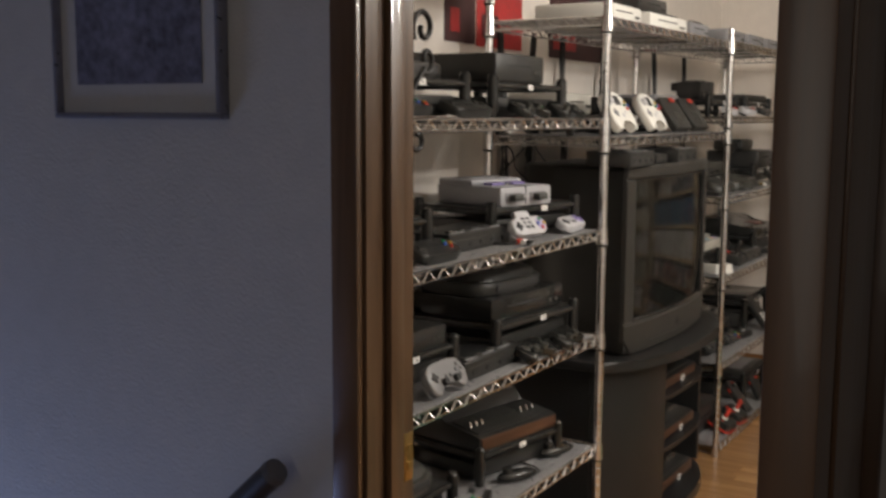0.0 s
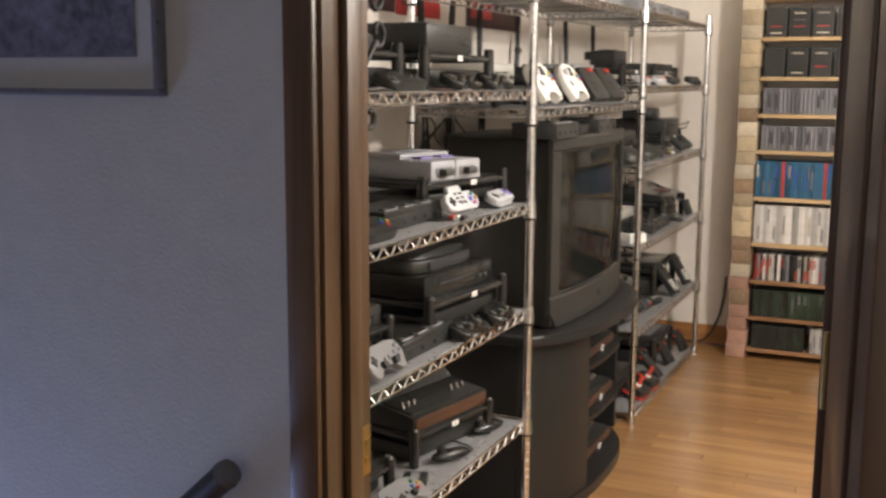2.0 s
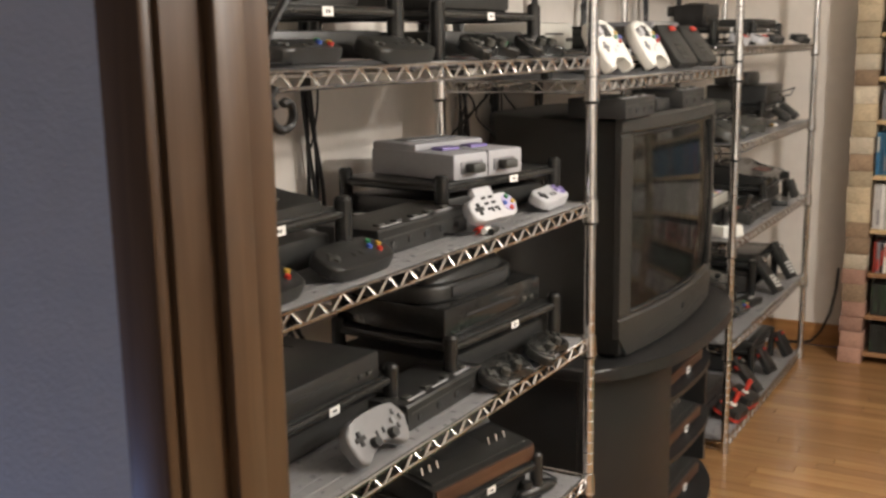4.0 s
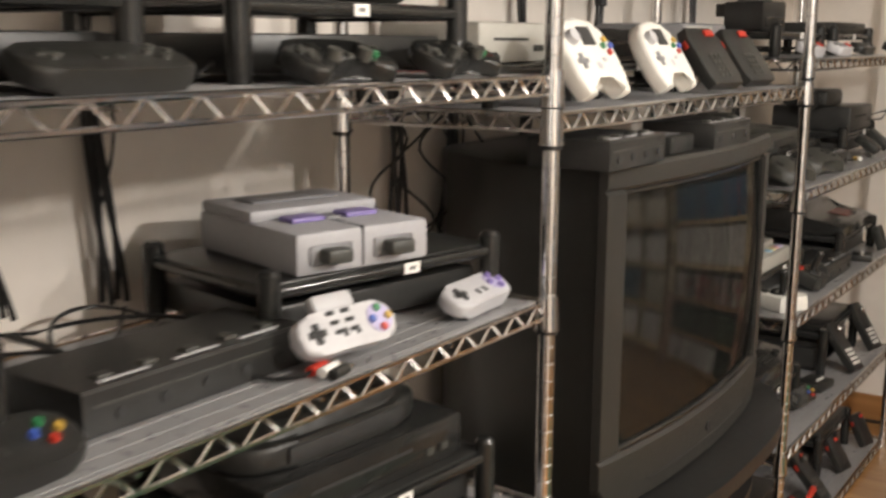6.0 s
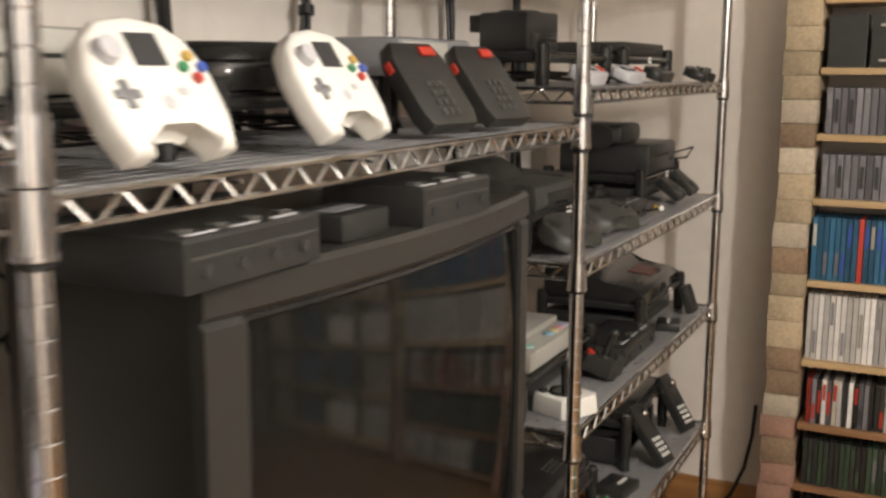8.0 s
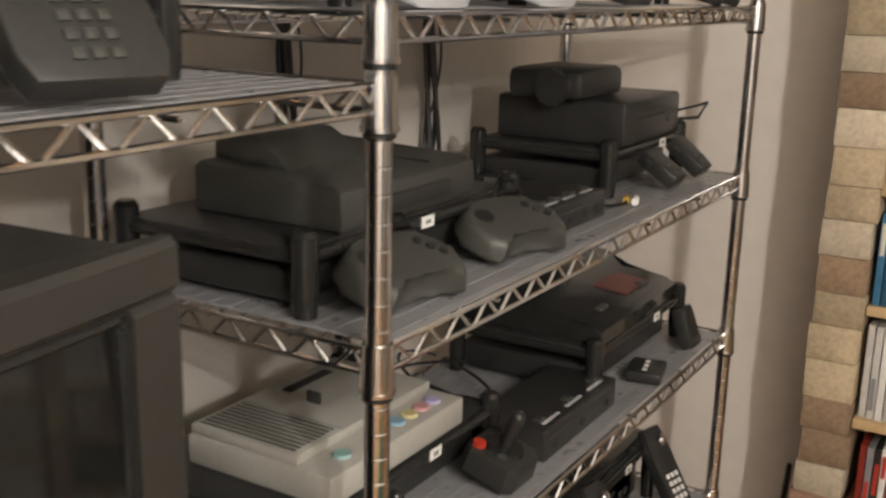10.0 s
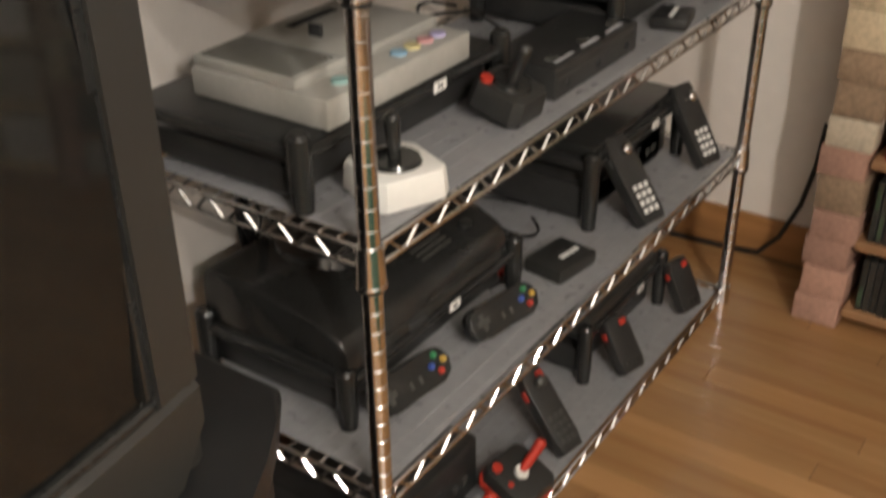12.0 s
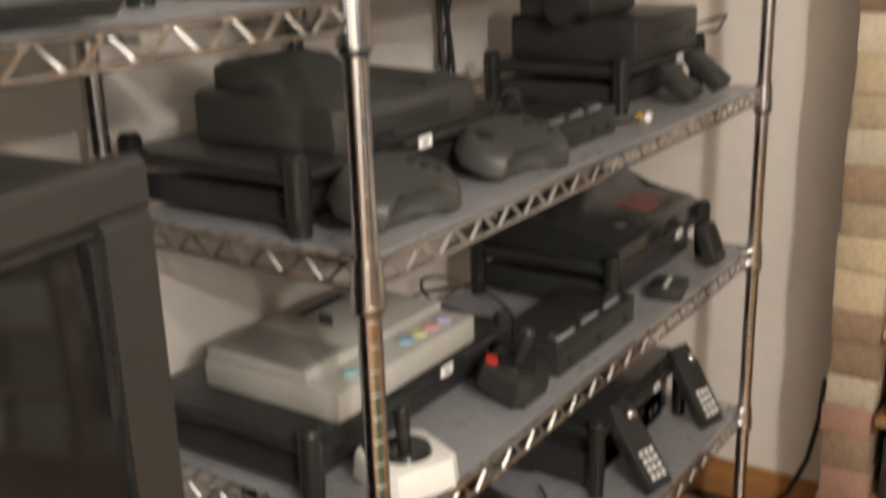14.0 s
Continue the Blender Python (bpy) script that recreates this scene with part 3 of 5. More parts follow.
fill(0.3935, 0.0135, 0.13, 0.128, XL + 0.012, XR, lambda: random.choice(("case_red", "case_white", "case_white", "case_cream", "case_black", "case_black", "case_grey", "case_white", "case_black", "case_black")), {"case_red": "red disc case among mixed cases", "case_white": "white disc case among mixed cases", "case_cream": "cream disc case among mixed cases", "case_black": "black disc case among mixed cases", "case_grey": "grey disc case among mixed cases"}, "disc case", "mixed disc cases", "disc_case", (None, "red", "ink"), 1.0)
fill(0.5765, 0.0146, 0.135, 0.182, XL, XR, lambda: "case_white", "white game case with a printed spine", "game case", "white game cases", "game_case", ("mid_grey", "case_cream", "case_cream", "mid_grey", "case_grey", None, None, None, None))
fill(0.7985, 0.0146, 0.135, 0.172, XL, XR, lambda: "case_red" if random.random() < 0.03 else "case_blue", {"case_blue": "blue translucent disc case in a full row", "case_red": "red disc case in a row of blue ones"}, "disc case", "blue disc cases", "disc_case", ("case_grey", "blue", "case_cream", None, None, None, "blue", "case_grey", None, None))
fill(1.0225, 0.0185, 0.11, 0.118, XL + 0.012, -0.27, lambda: "case_grey", "grey game cartridge standing on a pine board", "cartridge", "grey cartridges", "cartridge", ("ink", None, None, "mid_grey"))
for i in range(3):
    case_thing("cartridge", case_mesh(0.11, 0.10, 0.022, "case_black"), "dark cartridge lying in a small pile", "cartridge", "lying cartridges", -0.18, BY + 0.012, 1.0225 + i * 0.0222, random.uniform(-3, 3))
case_thing("cartridge", case_mesh(0.11, 0.10, 0.05, "case_white"), "white cartridge box lying on a board", "cartridge", "lying cartridges", -0.055, BY + 0.015, 1.0225, 2)
fill(1.1945, 0.0185, 0.11, 0.122, XL + 0.012, XR, lambda: "case_grey", "grey game cartridge standing on a pine board", "cartridge", "grey cartridges", "cartridge", ("ink", None, None, "mid_grey"))
for z in (1.3685, 1.5515):
    bm_box = case_mesh(0.094, 0.10, 0.136, "case_black")
    marks = [label_mesh(0.052, 0.016 + 0.03 * i, 0.0215 + 0.03 * i, k, "printed_bar") for i, k in enumerate(("case_cream", "shade_red", "case_grey", "case_cream"))]
    x = XL + 0.055
    while x < XR - 0.05:
        o = case_thing("cartridge_box", bm_box, "black cartridge box facing out with printed label", "cartridge box", "black cartridge boxes", x, BY + 0.018, z, random.uniform(-2, 2))
        for mk in marks:
            if random.random() < 0.6:
                q = new("printed_bar", mk)
                q.parent = o
        x += 0.104
fill(1.7365, 0.016, 0.12, 0.15, XL - 0.04, XR, lambda: random.choice(("case_grey", "case_red", "case_white", "case_cream", "case_black")), {"case_grey": "grey boxed game on the top board", "case_red": "red boxed game on the top board", "case_white": "white boxed game on the top board", "case_cream": "cream boxed game on the top board", "case_black": "black boxed game on the top board"}, "game box", "boxes on the top board", "game_box", (None, "ink"))

# ---- things that stand on the wire shelves ----
def deck(level):
    return level - 0.0008


def rack(x, y, z, L, D, H, rz=0.0, tag=True, lower=True, tag_y=0.0):
    """A low black riser: four turned legs, a slab and tube rails."""
    t = thing("riser", "black plastic riser with tube rails under a game console", "riser", pose(x, y, z, 0, 0, rz), "black console risers")
    part("platform", box(B(), -D / 2, D / 2 - 0.012, -L / 2 + 0.008, L / 2 - 0.008, H - 0.014, H, 0.002), "black", t)
    # black box fills the space below: a dark slab and the shade there
    if lower and H > 0.065:
        part("lower_tray", box(B(), -D / 2 + 0.01, D / 2 - 0.03, -L / 2 + 0.02, L / 2 - 0.02, 0.008, H * 0.58, 0.004), "black", t)
    for sx in (-1, 1):
        for sy in (-1, 1):
            p = (sx * (D / 2 - 0.008), sy * (L / 2 - 0.012))
            bm = rod(B(), (*p, 0), (*p, H * 0.35), 0.0125, 14, 0.0145)
            rod(bm, (*p, H * 0.35), (*p, H + 0.012), 0.0145, 14)
            rod(bm, (*p, H + 0.012), (*p, H + 0.018), 0.0145, 14, 0.010)
            part("leg", bm, "gloss", t)
    part("rail", rod(B(), (D / 2 - 0.008, -L / 2 + 0.012, H - 0.010), (D / 2 - 0.008, L / 2 - 0.012, H - 0.010), 0.0085, 10), "gloss", t)
    for sy in (-1, 1):
        part("rail", rod(B(), (-D / 2 + 0.008, sy * (L / 2 - 0.012), H - 0.010), (D / 2 - 0.008, sy * (L / 2 - 0.012), H - 0.010), 0.0085, 10), "gloss", t)
    if tag:
        tg = part("tag", box(B(), D / 2 + 0.0005, D / 2 + 0.0016, tag_y - 0.0135, tag_y + 0.0135, H - 0.017, H - 0.003), "paper", t, "small white paper tag")
        for k in (-0.003, 0.003):
            part("tag_mark", box(B(), D / 2 + 0.0016, D / 2 + 0.0021, tag_y + k - 0.0018, tag_y + k + 0.0018, H - 0.0125, H - 0.0075), "ink", tg)
    return t


def console(name, label, x, y, z, w, d, h, key, rz=0.0, style="slab", accent=None):
    """A console box of width w along the shelf, depth d and height h, in one of several body styles."""
    t = thing(name, label, "game console", pose(x, y, z, 0, 0, rz))
    bv = min(0.008, h * 0.15)
    if style == "slab":
        part("body", box(B(), -d / 2, d / 2, -w / 2, w / 2, 0, h, bv), key, t)
        for k in range(7):
            part("vent_slot", box(B(), -d / 2 + 0.03, -d / 2 + 0.1, -w * 0.3 + k * w * 0.1, -w * 0.3 + k * w * 0.1 + 0.005, h - 0.001, h + 0.0012), "ink", t)
        part("slot", box(B(), d / 2 - 0.001, d / 2 + 0.001, -w * 0.3, w * 0.2, h * 0.55, h * 0.62), "ink", t)
        for k in (0.28, 0.36):
            part("button", box(B(), d / 2 - 0.001, d / 2 + 0.003, w * k, w * k + 0.014, h * 0.3, h * 0.45, 0.001), "charcoal", t)
    elif style == "wedge":
        m = pose(0, 0, 0, 90, 0, 90)
        out = [(-d / 2, 0), (d / 2, 0), (d / 2, h * 0.35), (d / 2 - 0.02, h * 0.5), (d * 0.1, h * 0.62), (-d * 0.05, h), (-d / 2, h)]
        bm = prism(B(), out, -w / 2, w / 2, bv * 0.6)
        bmesh.ops.transform(bm, matrix=Matrix(((1, 0, 0, 0), (0, 0, 1, 0), (0, 1, 0, 0), (0, 0, 0, 1))), verts=bm.verts)
        part("body", bm, key, t)
        for k in range(9):
            part("ridge", box(B(), -d / 2 + 0.02, -d * 0.12, -w * 0.42 + k * 0.012, -w * 0.42 + k * 0.012 + 0.005, h - 0.001, h + 0.0015), key, t)
        part("slot", box(B(), -d * 0.35, -d * 0.28, -w * 0.2, w * 0.25, h - 0.001, h + 0.0012), "ink", t)
        for k in range(2):
            part("button", box(B(), d / 2 - 0.045, d / 2 - 0.03, -w * 0.3 + k * w * 0.5, -w * 0.3 + k * w * 0.5 + 0.03, h * 0.5, h * 0.6, 0.002), "charcoal", t)
    elif style == "round":
        out = []
        for k in range(28):
            a = 2 * math.pi * k / 28
            c, s = math.cos(a), math.sin(a)
            out.append((d / 2 * math.copysign(abs(c) ** 0.45, c), w / 2 * math.copysign(abs(s) ** 0.45, s)))
        part("body", prism(B(), out, 0, h * 0.62, bv), key, t)
        bm = prism(B(), [(px * 0.93, py * 0.93) for px, py in out], h * 0.62, h, bv, 0.86)
        part("lid", bm, key, t)
        part("lid_ring", rod(B(), (0, 0, h - 0.001), (0, 0, h + 0.002), min(w, d) * 0.3, 24, min(w, d) * 0.29), "gloss" if key != "white" else "light_grey", t)
        part("front_panel", box(B(), d / 2 - 0.004, d / 2 + 0.001, -w * 0.3, w * 0.3, h * 0.15, h * 0.5, 0.001), "ink" if key != "white" else "light_grey", t)
    return t


def gamepad(name, label, x, y, z, key, rx=0.0, pitch=0.0, w=0.15, buttons=("red", "yellow", "green", "blue"), style="dogbone", rz=0.0, btn_key=None):
    """A hand controller; pitch leans its upper edge back against what stands behind."""
    t = thing(name, label, "game controller", pose(x, y, z) @ pose(0, 0, 0, 0, 0, rz) @ pose(0, 0, 0, rx, pitch, 0))
    h, d = 0.022, w * 0.43
    out = []
    n = 40
    for k in range(n):
        a = 2 * math.pi * k / n
        c, s = math.cos(a), math.sin(a)
        yy = w / 2 * math.copysign(abs(s) ** 0.7, s)
        u = abs(yy) / (w / 2)
        if style == "dogbone":
            xx = math.copysign(abs(c) ** 0.75, c) * d / 2 * (0.78 + 0.3 * u * u)
        elif style == "grips":
            xx = math.copysign(abs(c) ** 0.7, c) * d / 2
            if c > 0:
                xx = xx * (0.55 + 2.1 * max(0.0, u - 0.35) * (1.35 - u) * 1.9)
        else:
            xx = math.copysign(abs(c) ** 0.4, c) * d / 2
        out.append((xx, yy))
    bm = prism(B(), out, 0, h, 0.0)
    bmesh.ops.bevel(bm, geom=[e for e in bm.edges if abs(e.verts[0].co.z - e.verts[1].co.z) < 1e-6], offset=0.006, segments=3, affect="EDGES", profile=0.5)
    part("body", bm, key, t)
    dark = btn_key or ("ink" if key not in ("black", "gloss", "soft_black", "charcoal") else "charcoal")
    bm = box(B(), -0.012, 0.012, -w * 0.33 - 0.004, -w * 0.33 + 0.004, h - 0.001, h + 0.003, 0.001)
    box(bm, -0.004, 0.004, -w * 0.33 - 0.012, -w * 0.33 + 0.012, h - 0.001, h + 0.003, 0.001)
    part("direction_pad", bm, dark, t)
    if style == "dogbone" and key in ("light_grey", "white"):
        part("button_disc", rod(B(), (-0.002, w * 0.33, h - 0.001), (-0.002, w * 0.33, h + 0.0012), w * 0.125, 24), "lilac", t)
    for k, b in enumerate(buttons):
        a = k * math.pi / 2
        part("button", rod(B(), (0.012 * math.cos(a) - 0.002, w * 0.33 + 0.012 * math.sin(a), h), (0.012 * math.cos(a) - 0.002, w * 0.33 + 0.012 * math.sin(a), h + 0.0045), 0.0052, 12, 0.0045), b, t)
    for k in (-0.008, 0.010):
        part("start_button", box(B(), 0.0, 0.010, k - 0.0025, k + 0.0025, h - 0.001, h + 0.0018, 0.0008), dark, t)
    if style == "grips":
        for sy in (-1, 1):
            part("stick", rod(B(), (0.016, sy * w * 0.16, h - 0.002), (0.016, sy * w * 0.16, h + 0.011), 0.0095, 14, 0.0085), dark, t)
    return t


def arched_pad(name, label, x, y, z, pitch, rz=0.0):
    """A white pad with two lower prongs and a dark window, leaning back."""
    t = thing(name, label, "game controller", pose(x, y, z, 0, 0, rz) @ pose(0, 0, 0, 0, pitch, 0), "white leaning pads")
    out = [(0.0, -0.058), (0.0, -0.036), (-0.026, -0.032), (-0.034, -0.020), (-0.034, 0.020), (-0.026, 0.032), (0.0, 0.036), (0.0, 0.058), (-0.03, 0.068), (-0.075, 0.070), (-0.108, 0.058), (-0.126, 0.036), (-0.132, 0.0), (-0.126, -0.036), (-0.108, -0.058), (-0.075, -0.070), (-0.03, -0.068)]
    bm = prism(B(), out, 0, 0.032)
    bmesh.ops.bevel(bm, geom=[e for e in bm.edges if abs(e.verts[0].co.z - e.verts[1].co.z) < 1e-6], offset=0.009, segments=3, affect="EDGES", profile=0.5)
    part("body", bm, "white", t)
    h = 0.032
    part("window", box(B(), -0.112, -0.080, -0.016, 0.020, h - 0.002, h + 0.0012, 0.001), "ink", t, "dark slot window")
    bm = box(B(), -0.066, -0.040, -0.046, -0.038, h - 0.001, h + 0.003, 0.001)
    box(bm, -0.057, -0.049, -0.055, -0.029, h - 0.001, h + 0.003, 0.001)
    part("direction_pad", bm, "mid_grey", t)
    part("stick", rod(B(), (-0.092, -0.044, h - 0.002), (-0.092, -0.044, h + 0.010), 0.013, 16, 0.011), "light_grey", t)
    for k, b in enumerate(("red", "blue", "yellow", "green")):
        a = k * math.pi / 2
        part("button", rod(B(), (-0.078 + 0.011 * math.cos(a), 0.045 + 0.011 * math.sin(a), h - 0.001), (-0.078 + 0.011 * math.cos(a), 0.045 + 0.011 * math.sin(a), h + 0.004), 0.0052, 12), b, t)
    part("logo_mark", rod(B(), (-0.045, 0.0, h - 0.001), (-0.045, 0.0, h + 0.0008), 0.007, 12), "light_grey", t)
    part("start_button", box(B(), -0.018 - 0.04, -0.011 - 0.04, 0.016, 0.026, h - 0.001, h + 0.002), "light_grey", t)
    return t


def keypad(name, label, x, y, z, pitch, w=0.055, l=0.145, key="black", dots="paper", rows=4, knob=True, red=False, rz=0.0):
    """A long handset controller with a grid of keys, leaning back from its lower end."""
    t = thing(name, label, "game controller", pose(x, y, z, 0, 0, rz) @ pose(0, 0, 0, 0, pitch, 0), "keypad controllers")
    out = [(0, -w * 0.42), (0, w * 0.42), (-l * 0.15, w / 2), (-l * 0.8, w / 2), (-l, w * 0.38), (-l, -w * 0.38), (-l * 0.8, -w / 2), (-l * 0.15, -w / 2)]
    part("body", prism(B(), out, 0, 0.026, 0.004), key, t)
    for i in range(rows):
        for j in range(3):
            cx, cy = -l * 0.1 - i * 0.0145 - 0.006, (j - 1) * 0.014
            part("key", box(B(), cx - 0.0045, cx + 0.0045, cy - 0.0045, cy + 0.0045, 0.0255, 0.0285, 0.0008), dots, t)
    if knob:
        bm = rod(B(), (-l * 0.82, 0, 0.025), (-l * 0.82, 0, 0.036), 0.008, 14)
        ball(bm, (-l * 0.82, 0, 0.040), 0.011, 0.011, 0.006)
        part("knob", bm, "chrome" if dots == "paper" else "charcoal", t)
    if red:
        part("red_button", box(B(), -l * 0.93, -l * 0.82, w * 0.05, w * 0.32, 0.0255, 0.031, 0.002), "red", t, "red fire button")
    for sy in (-1, 1):
        part("side_button", box(B(), -l * 0.8, -l * 0.68, sy * w / 2 - 0.003, sy * w / 2 + 0.003, 0.008, 0.018, 0.001), "red" if red else "soft_black", t)
    return t


def joystick(name, label, x, y, z, key, stick_key, rz=0.0, s=0.1, pitch=0.0, red_side=False, handle="up"):
    t = thing(name, label, "joystick", pose(x, y, z, 0, pitch, rz), "joysticks")
    h = 0.038
    out = [(-s / 2, -s / 2 + 0.012), (-s / 2 + 0.012, -s / 2), (s / 2 - 0.012, -s / 2), (s / 2, -s / 2 + 0.012), (s / 2, s / 2 - 0.012), (s / 2 - 0.012, s / 2), (-s / 2 + 0.012, s / 2), (-s / 2, s / 2 - 0.012)]
    part("base", prism(B(), out, 0, h, 0.004, 0.94), key, t)
    if red_side:
        part("side_band", prism(B(), [(px * 1.03, py * 1.03) for px, py in out], 0.0, 0.012, 0.002), "red", t, "red lower shell")
    rb = 0.013 if red_side else s * 0.33
    part("boot", rod(B(), (0, 0, h - 0.001), (0, 0, h + 0.006), rb, 24, rb * 0.9), "white" if red_side else "gloss", t)
    top = (0.004, -0.004, h + 0.054) if handle == "up" else (-0.012, 0.055, h + 0.020)
    bm = rod(B(), (0, 0, h), top, 0.0075, 12, 0.010)
    ball(bm, top, 0.0105, 0.0105, 0.010)
    part("stick", bm, stick_key, t)
    bm = rod(B(), (-0.30 * s, -0.30 * s, h - 0.001), (-0.30 * s, -0.30 * s, h + 0.006), 0.009, 14)
    part("fire_button", bm, "red" if key != "white" else "soft_black", t)
    if red_side:
        part("small_button", rod(B(), (0.06 * s, -0.34 * s, h - 0.001), (0.06 * s, -0.34 * s, h + 0.004), 0.005, 12), "red", t)
    return t


def switchbox(x, y, z, L=0.22, D=0.12, H=0.042, n=4, rz=0.0, lights=False):
    t = thing("switch_box", "black video switch box with a row of buttons", "switch box", pose(x, y, z, 0, 0, rz), "video switch boxes")
    out = [(-D / 2, 0), (D / 2, 0), (D / 2, H * 0.93), (D / 2 - 0.003, H), (-D / 2, H)]
    bm = prism(B(), out, -L / 2, L / 2, 0.002)
    bmesh.ops.transform(bm, matrix=Matrix(((1, 0, 0, 0), (0, 0, 1, 0), (0, 1, 0, 0), (0, 0, 0, 1))), verts=bm.verts)
    part("body", bm, "black", t)
    for k in range(n):
        yy = -L * 0.36 + L * 0.72 * k / max(1, n - 1)
        part("button", box(B(), D / 2 - 0.034, D / 2 - 0.020, yy - 0.009, yy + 0.009, H - 0.001, H + 0.004, 0.0015), "charcoal", t)
        part("jack", rod(B(), (D / 2 - 0.001, yy, H * 0.36), (D / 2 + 0.002, yy, H * 0.36), 0.006, 10), "ink", t)
    for k in range(3):
        yy = -L * 0.30 + L * 0.30 * k
        part("label_strip", box(B(), D / 2 - 0.018, D / 2 - 0.0125, yy - L * 0.10, yy + L * 0.10, H - 0.0002, H + 0.0008), "light_grey", t)
    part("face_stripe", box(B(), D / 2 - 0.0005, D / 2 + 0.0008, -L * 0.46, L * 0.46, H * 0.60, H * 0.66), "charcoal", t)
    return t


def plug(x, y, z, colours, rz=0.0):
    t = thing("cable_plugs", "coloured cable plugs lying on the shelf liner", "plug", pose(x, y, z, 0, 0, rz))
    for k, c in enumerate(colours):
        yy = k * 0.002
        bm = rod(B(), (0.002 + k * 0.014, -0.018, 0.0062), (0.002 + k * 0.014, 0.012, 0.0062), 0.0062, 10)
        part("plug", bm, c, t)
        part("tip", rod(B(), (0.002 + k * 0.014, 0.012, 0.0062), (0.002 + k * 0.014, 0.024, 0.0062), 0.004, 8), "chrome", t)
    part("cord", tube(B(), [(0.0 + 0.002, -0.018, 0.006), (0.004, -0.03, 0.006), (-0.02, -0.05, 0.004), (-0.06, -0.055, 0.004), (-0.11, -0.03, 0.004)], 0.0028), "cable", t)
    return t


# -- upper bay shelf beside the doorway, at eye height --
Z = deck(1.322)
rack(-1.185, 2.032, Z, 0.42, 0.28, 0.088, 0, True, tag_y=-0.01)
console("game_console", "large matte black game console on a riser", -1.19, 1.99, Z + 0.0885, 0.27, 0.27, 0.072, "soft_black", 0, "slab")
gamepad("gamepad", "black gamepad with grips leaning on a riser", -1.012, 1.93, Z + 0.012, "gloss", pitch=24, style="grips", w=0.155, buttons=("green", "soft_black", "soft_black", "soft_black"))
gamepad("gamepad", "black gamepad with grips leaning on a riser", -1.02, 2.165, Z + 0.012, "gloss", pitch=24, style="grips", w=0.15, buttons=("green", "soft_black", "soft_black", "soft_black"))
rack(-1.185, 1.50, Z, 0.42, 0.28, 0.088, 0, True)
console("game_console", "flat black game console on a riser", -1.19, 1.49, Z + 0.0885, 0.33, 0.26, 0.055, "black", 0, "round")
gamepad("gamepad", "black gamepad with many small buttons", -1.02, 1.64, Z + 0.010, "soft_black", pitch=18, w=0.17, buttons=("charcoal",) * 4, style="plain")
gamepad("gamepad", "dark gamepad lying flat on the liner", -1.02, 1.40, Z + 0.010, "black", pitch=14, w=0.15)

# -- shelf with the two-tone grey console --
Z = deck(1.008)
rack(-1.185, 2.115, Z, 0.40, 0.27, 0.082, -10, True, tag_y=0.03)
t = thing("game_console", "light grey game console with purple sliders on a riser", "game console", pose(-1.18, 2.08, Z + 0.0825, 0, 0, -15))
part("body", box(B(), -0.12, 0.12, -0.1, 0.1, 0, 0.052, 0.006), "console_grey", t)
part("rear_hump", box(B(), -0.118, 0.012, -0.098, 0.098, 0.050, 0.066, 0.005), "console_grey", t)
part("cartridge_flap", box(B(), -0.085, -0.035, -0.066, 0.066, 0.0655, 0.069, 0.002), "mid_grey", t)
for yy in (-0.062, 0.02):
    part("slider", box(B(), 0.018, 0.052, yy, yy + 0.05, 0.051, 0.058, 0.003), "purple", t, "purple slide switch")
part("eject_button", box(B(), 0.02, 0.05, -0.008, 0.014, 0.051, 0.055, 0.002), "mid_grey", t)
for yy in (-0.052, 0.042):
    part("controller_port", box(B(), 0.1195, 0.1215, yy - 0.03, yy + 0.03, 0.012, 0.036, 0.003), "mid_grey", t)
    bm = box(B(), 0.1215, 0.145, yy - 0.018, yy + 0.018, 0.015, 0.033, 0.004)
    part("plug", bm, "charcoal", t)
for yy in (-0.004,):
    part("seam", box(B(), 0.03, 0.1206, yy - 0.0015, yy + 0.0015, 0.004, 0.0526), "ink", t)
t = gamepad("gamepad", "light grey gamepad with coloured buttons leaning on a riser", -1.012, 1.935, Z + 0.032, "light_grey", pitch=56, w=0.142, rz=-8)
part("top_tab", box(B(), -0.046, -0.024, -0.034, 0.026, 0.002, 0.019, 0.006), "light_grey", t)
for i in range(3):
    for j in range(2):
        cx, cy = -0.020 + i * 0.0115, -0.020 + j * 0.022 + i * 0.002
        part("turbo_switch", box(B(), cx - 0.0025, cx + 0.0025, cy - 0.006, cy + 0.006, 0.0215, 0.0240, 0.0008), "ink", t)
gamepad("gamepad", "light grey gamepad with purple buttons", -1.015, 2.215, Z + 0.012, "light_grey", pitch=24, w=0.144, buttons=("purple", "purple", "purple", "purple"), rz=4)
switchbox(-1.105, 1.765, Z, 0.30, 0.125, 0.045, 5)
plug(-1.005, 1.89, Z, ("red", "paper", "soft_black"), 10)
rack(-1.18, 1.345, Z, 0.40, 0.27, 0.095, 0, True, tag_y=0.02)
console("game_console", "black sloped game console on a riser", -1.18, 1.335, Z + 0.0955, 0.31, 0.24, 0.045, "soft_black", 0, "wedge")
gamepad("gamepad", "black gamepad with coloured buttons on the liner", -1.022, 1.505, Z + 0.012, "black", pitch=22, w=0.165, style="plain")
gamepad("gamepad", "black gamepad with coloured buttons on the liner", -1.022, 1.275, Z + 0.012, "black", pitch=22, w=0.165, style="plain")

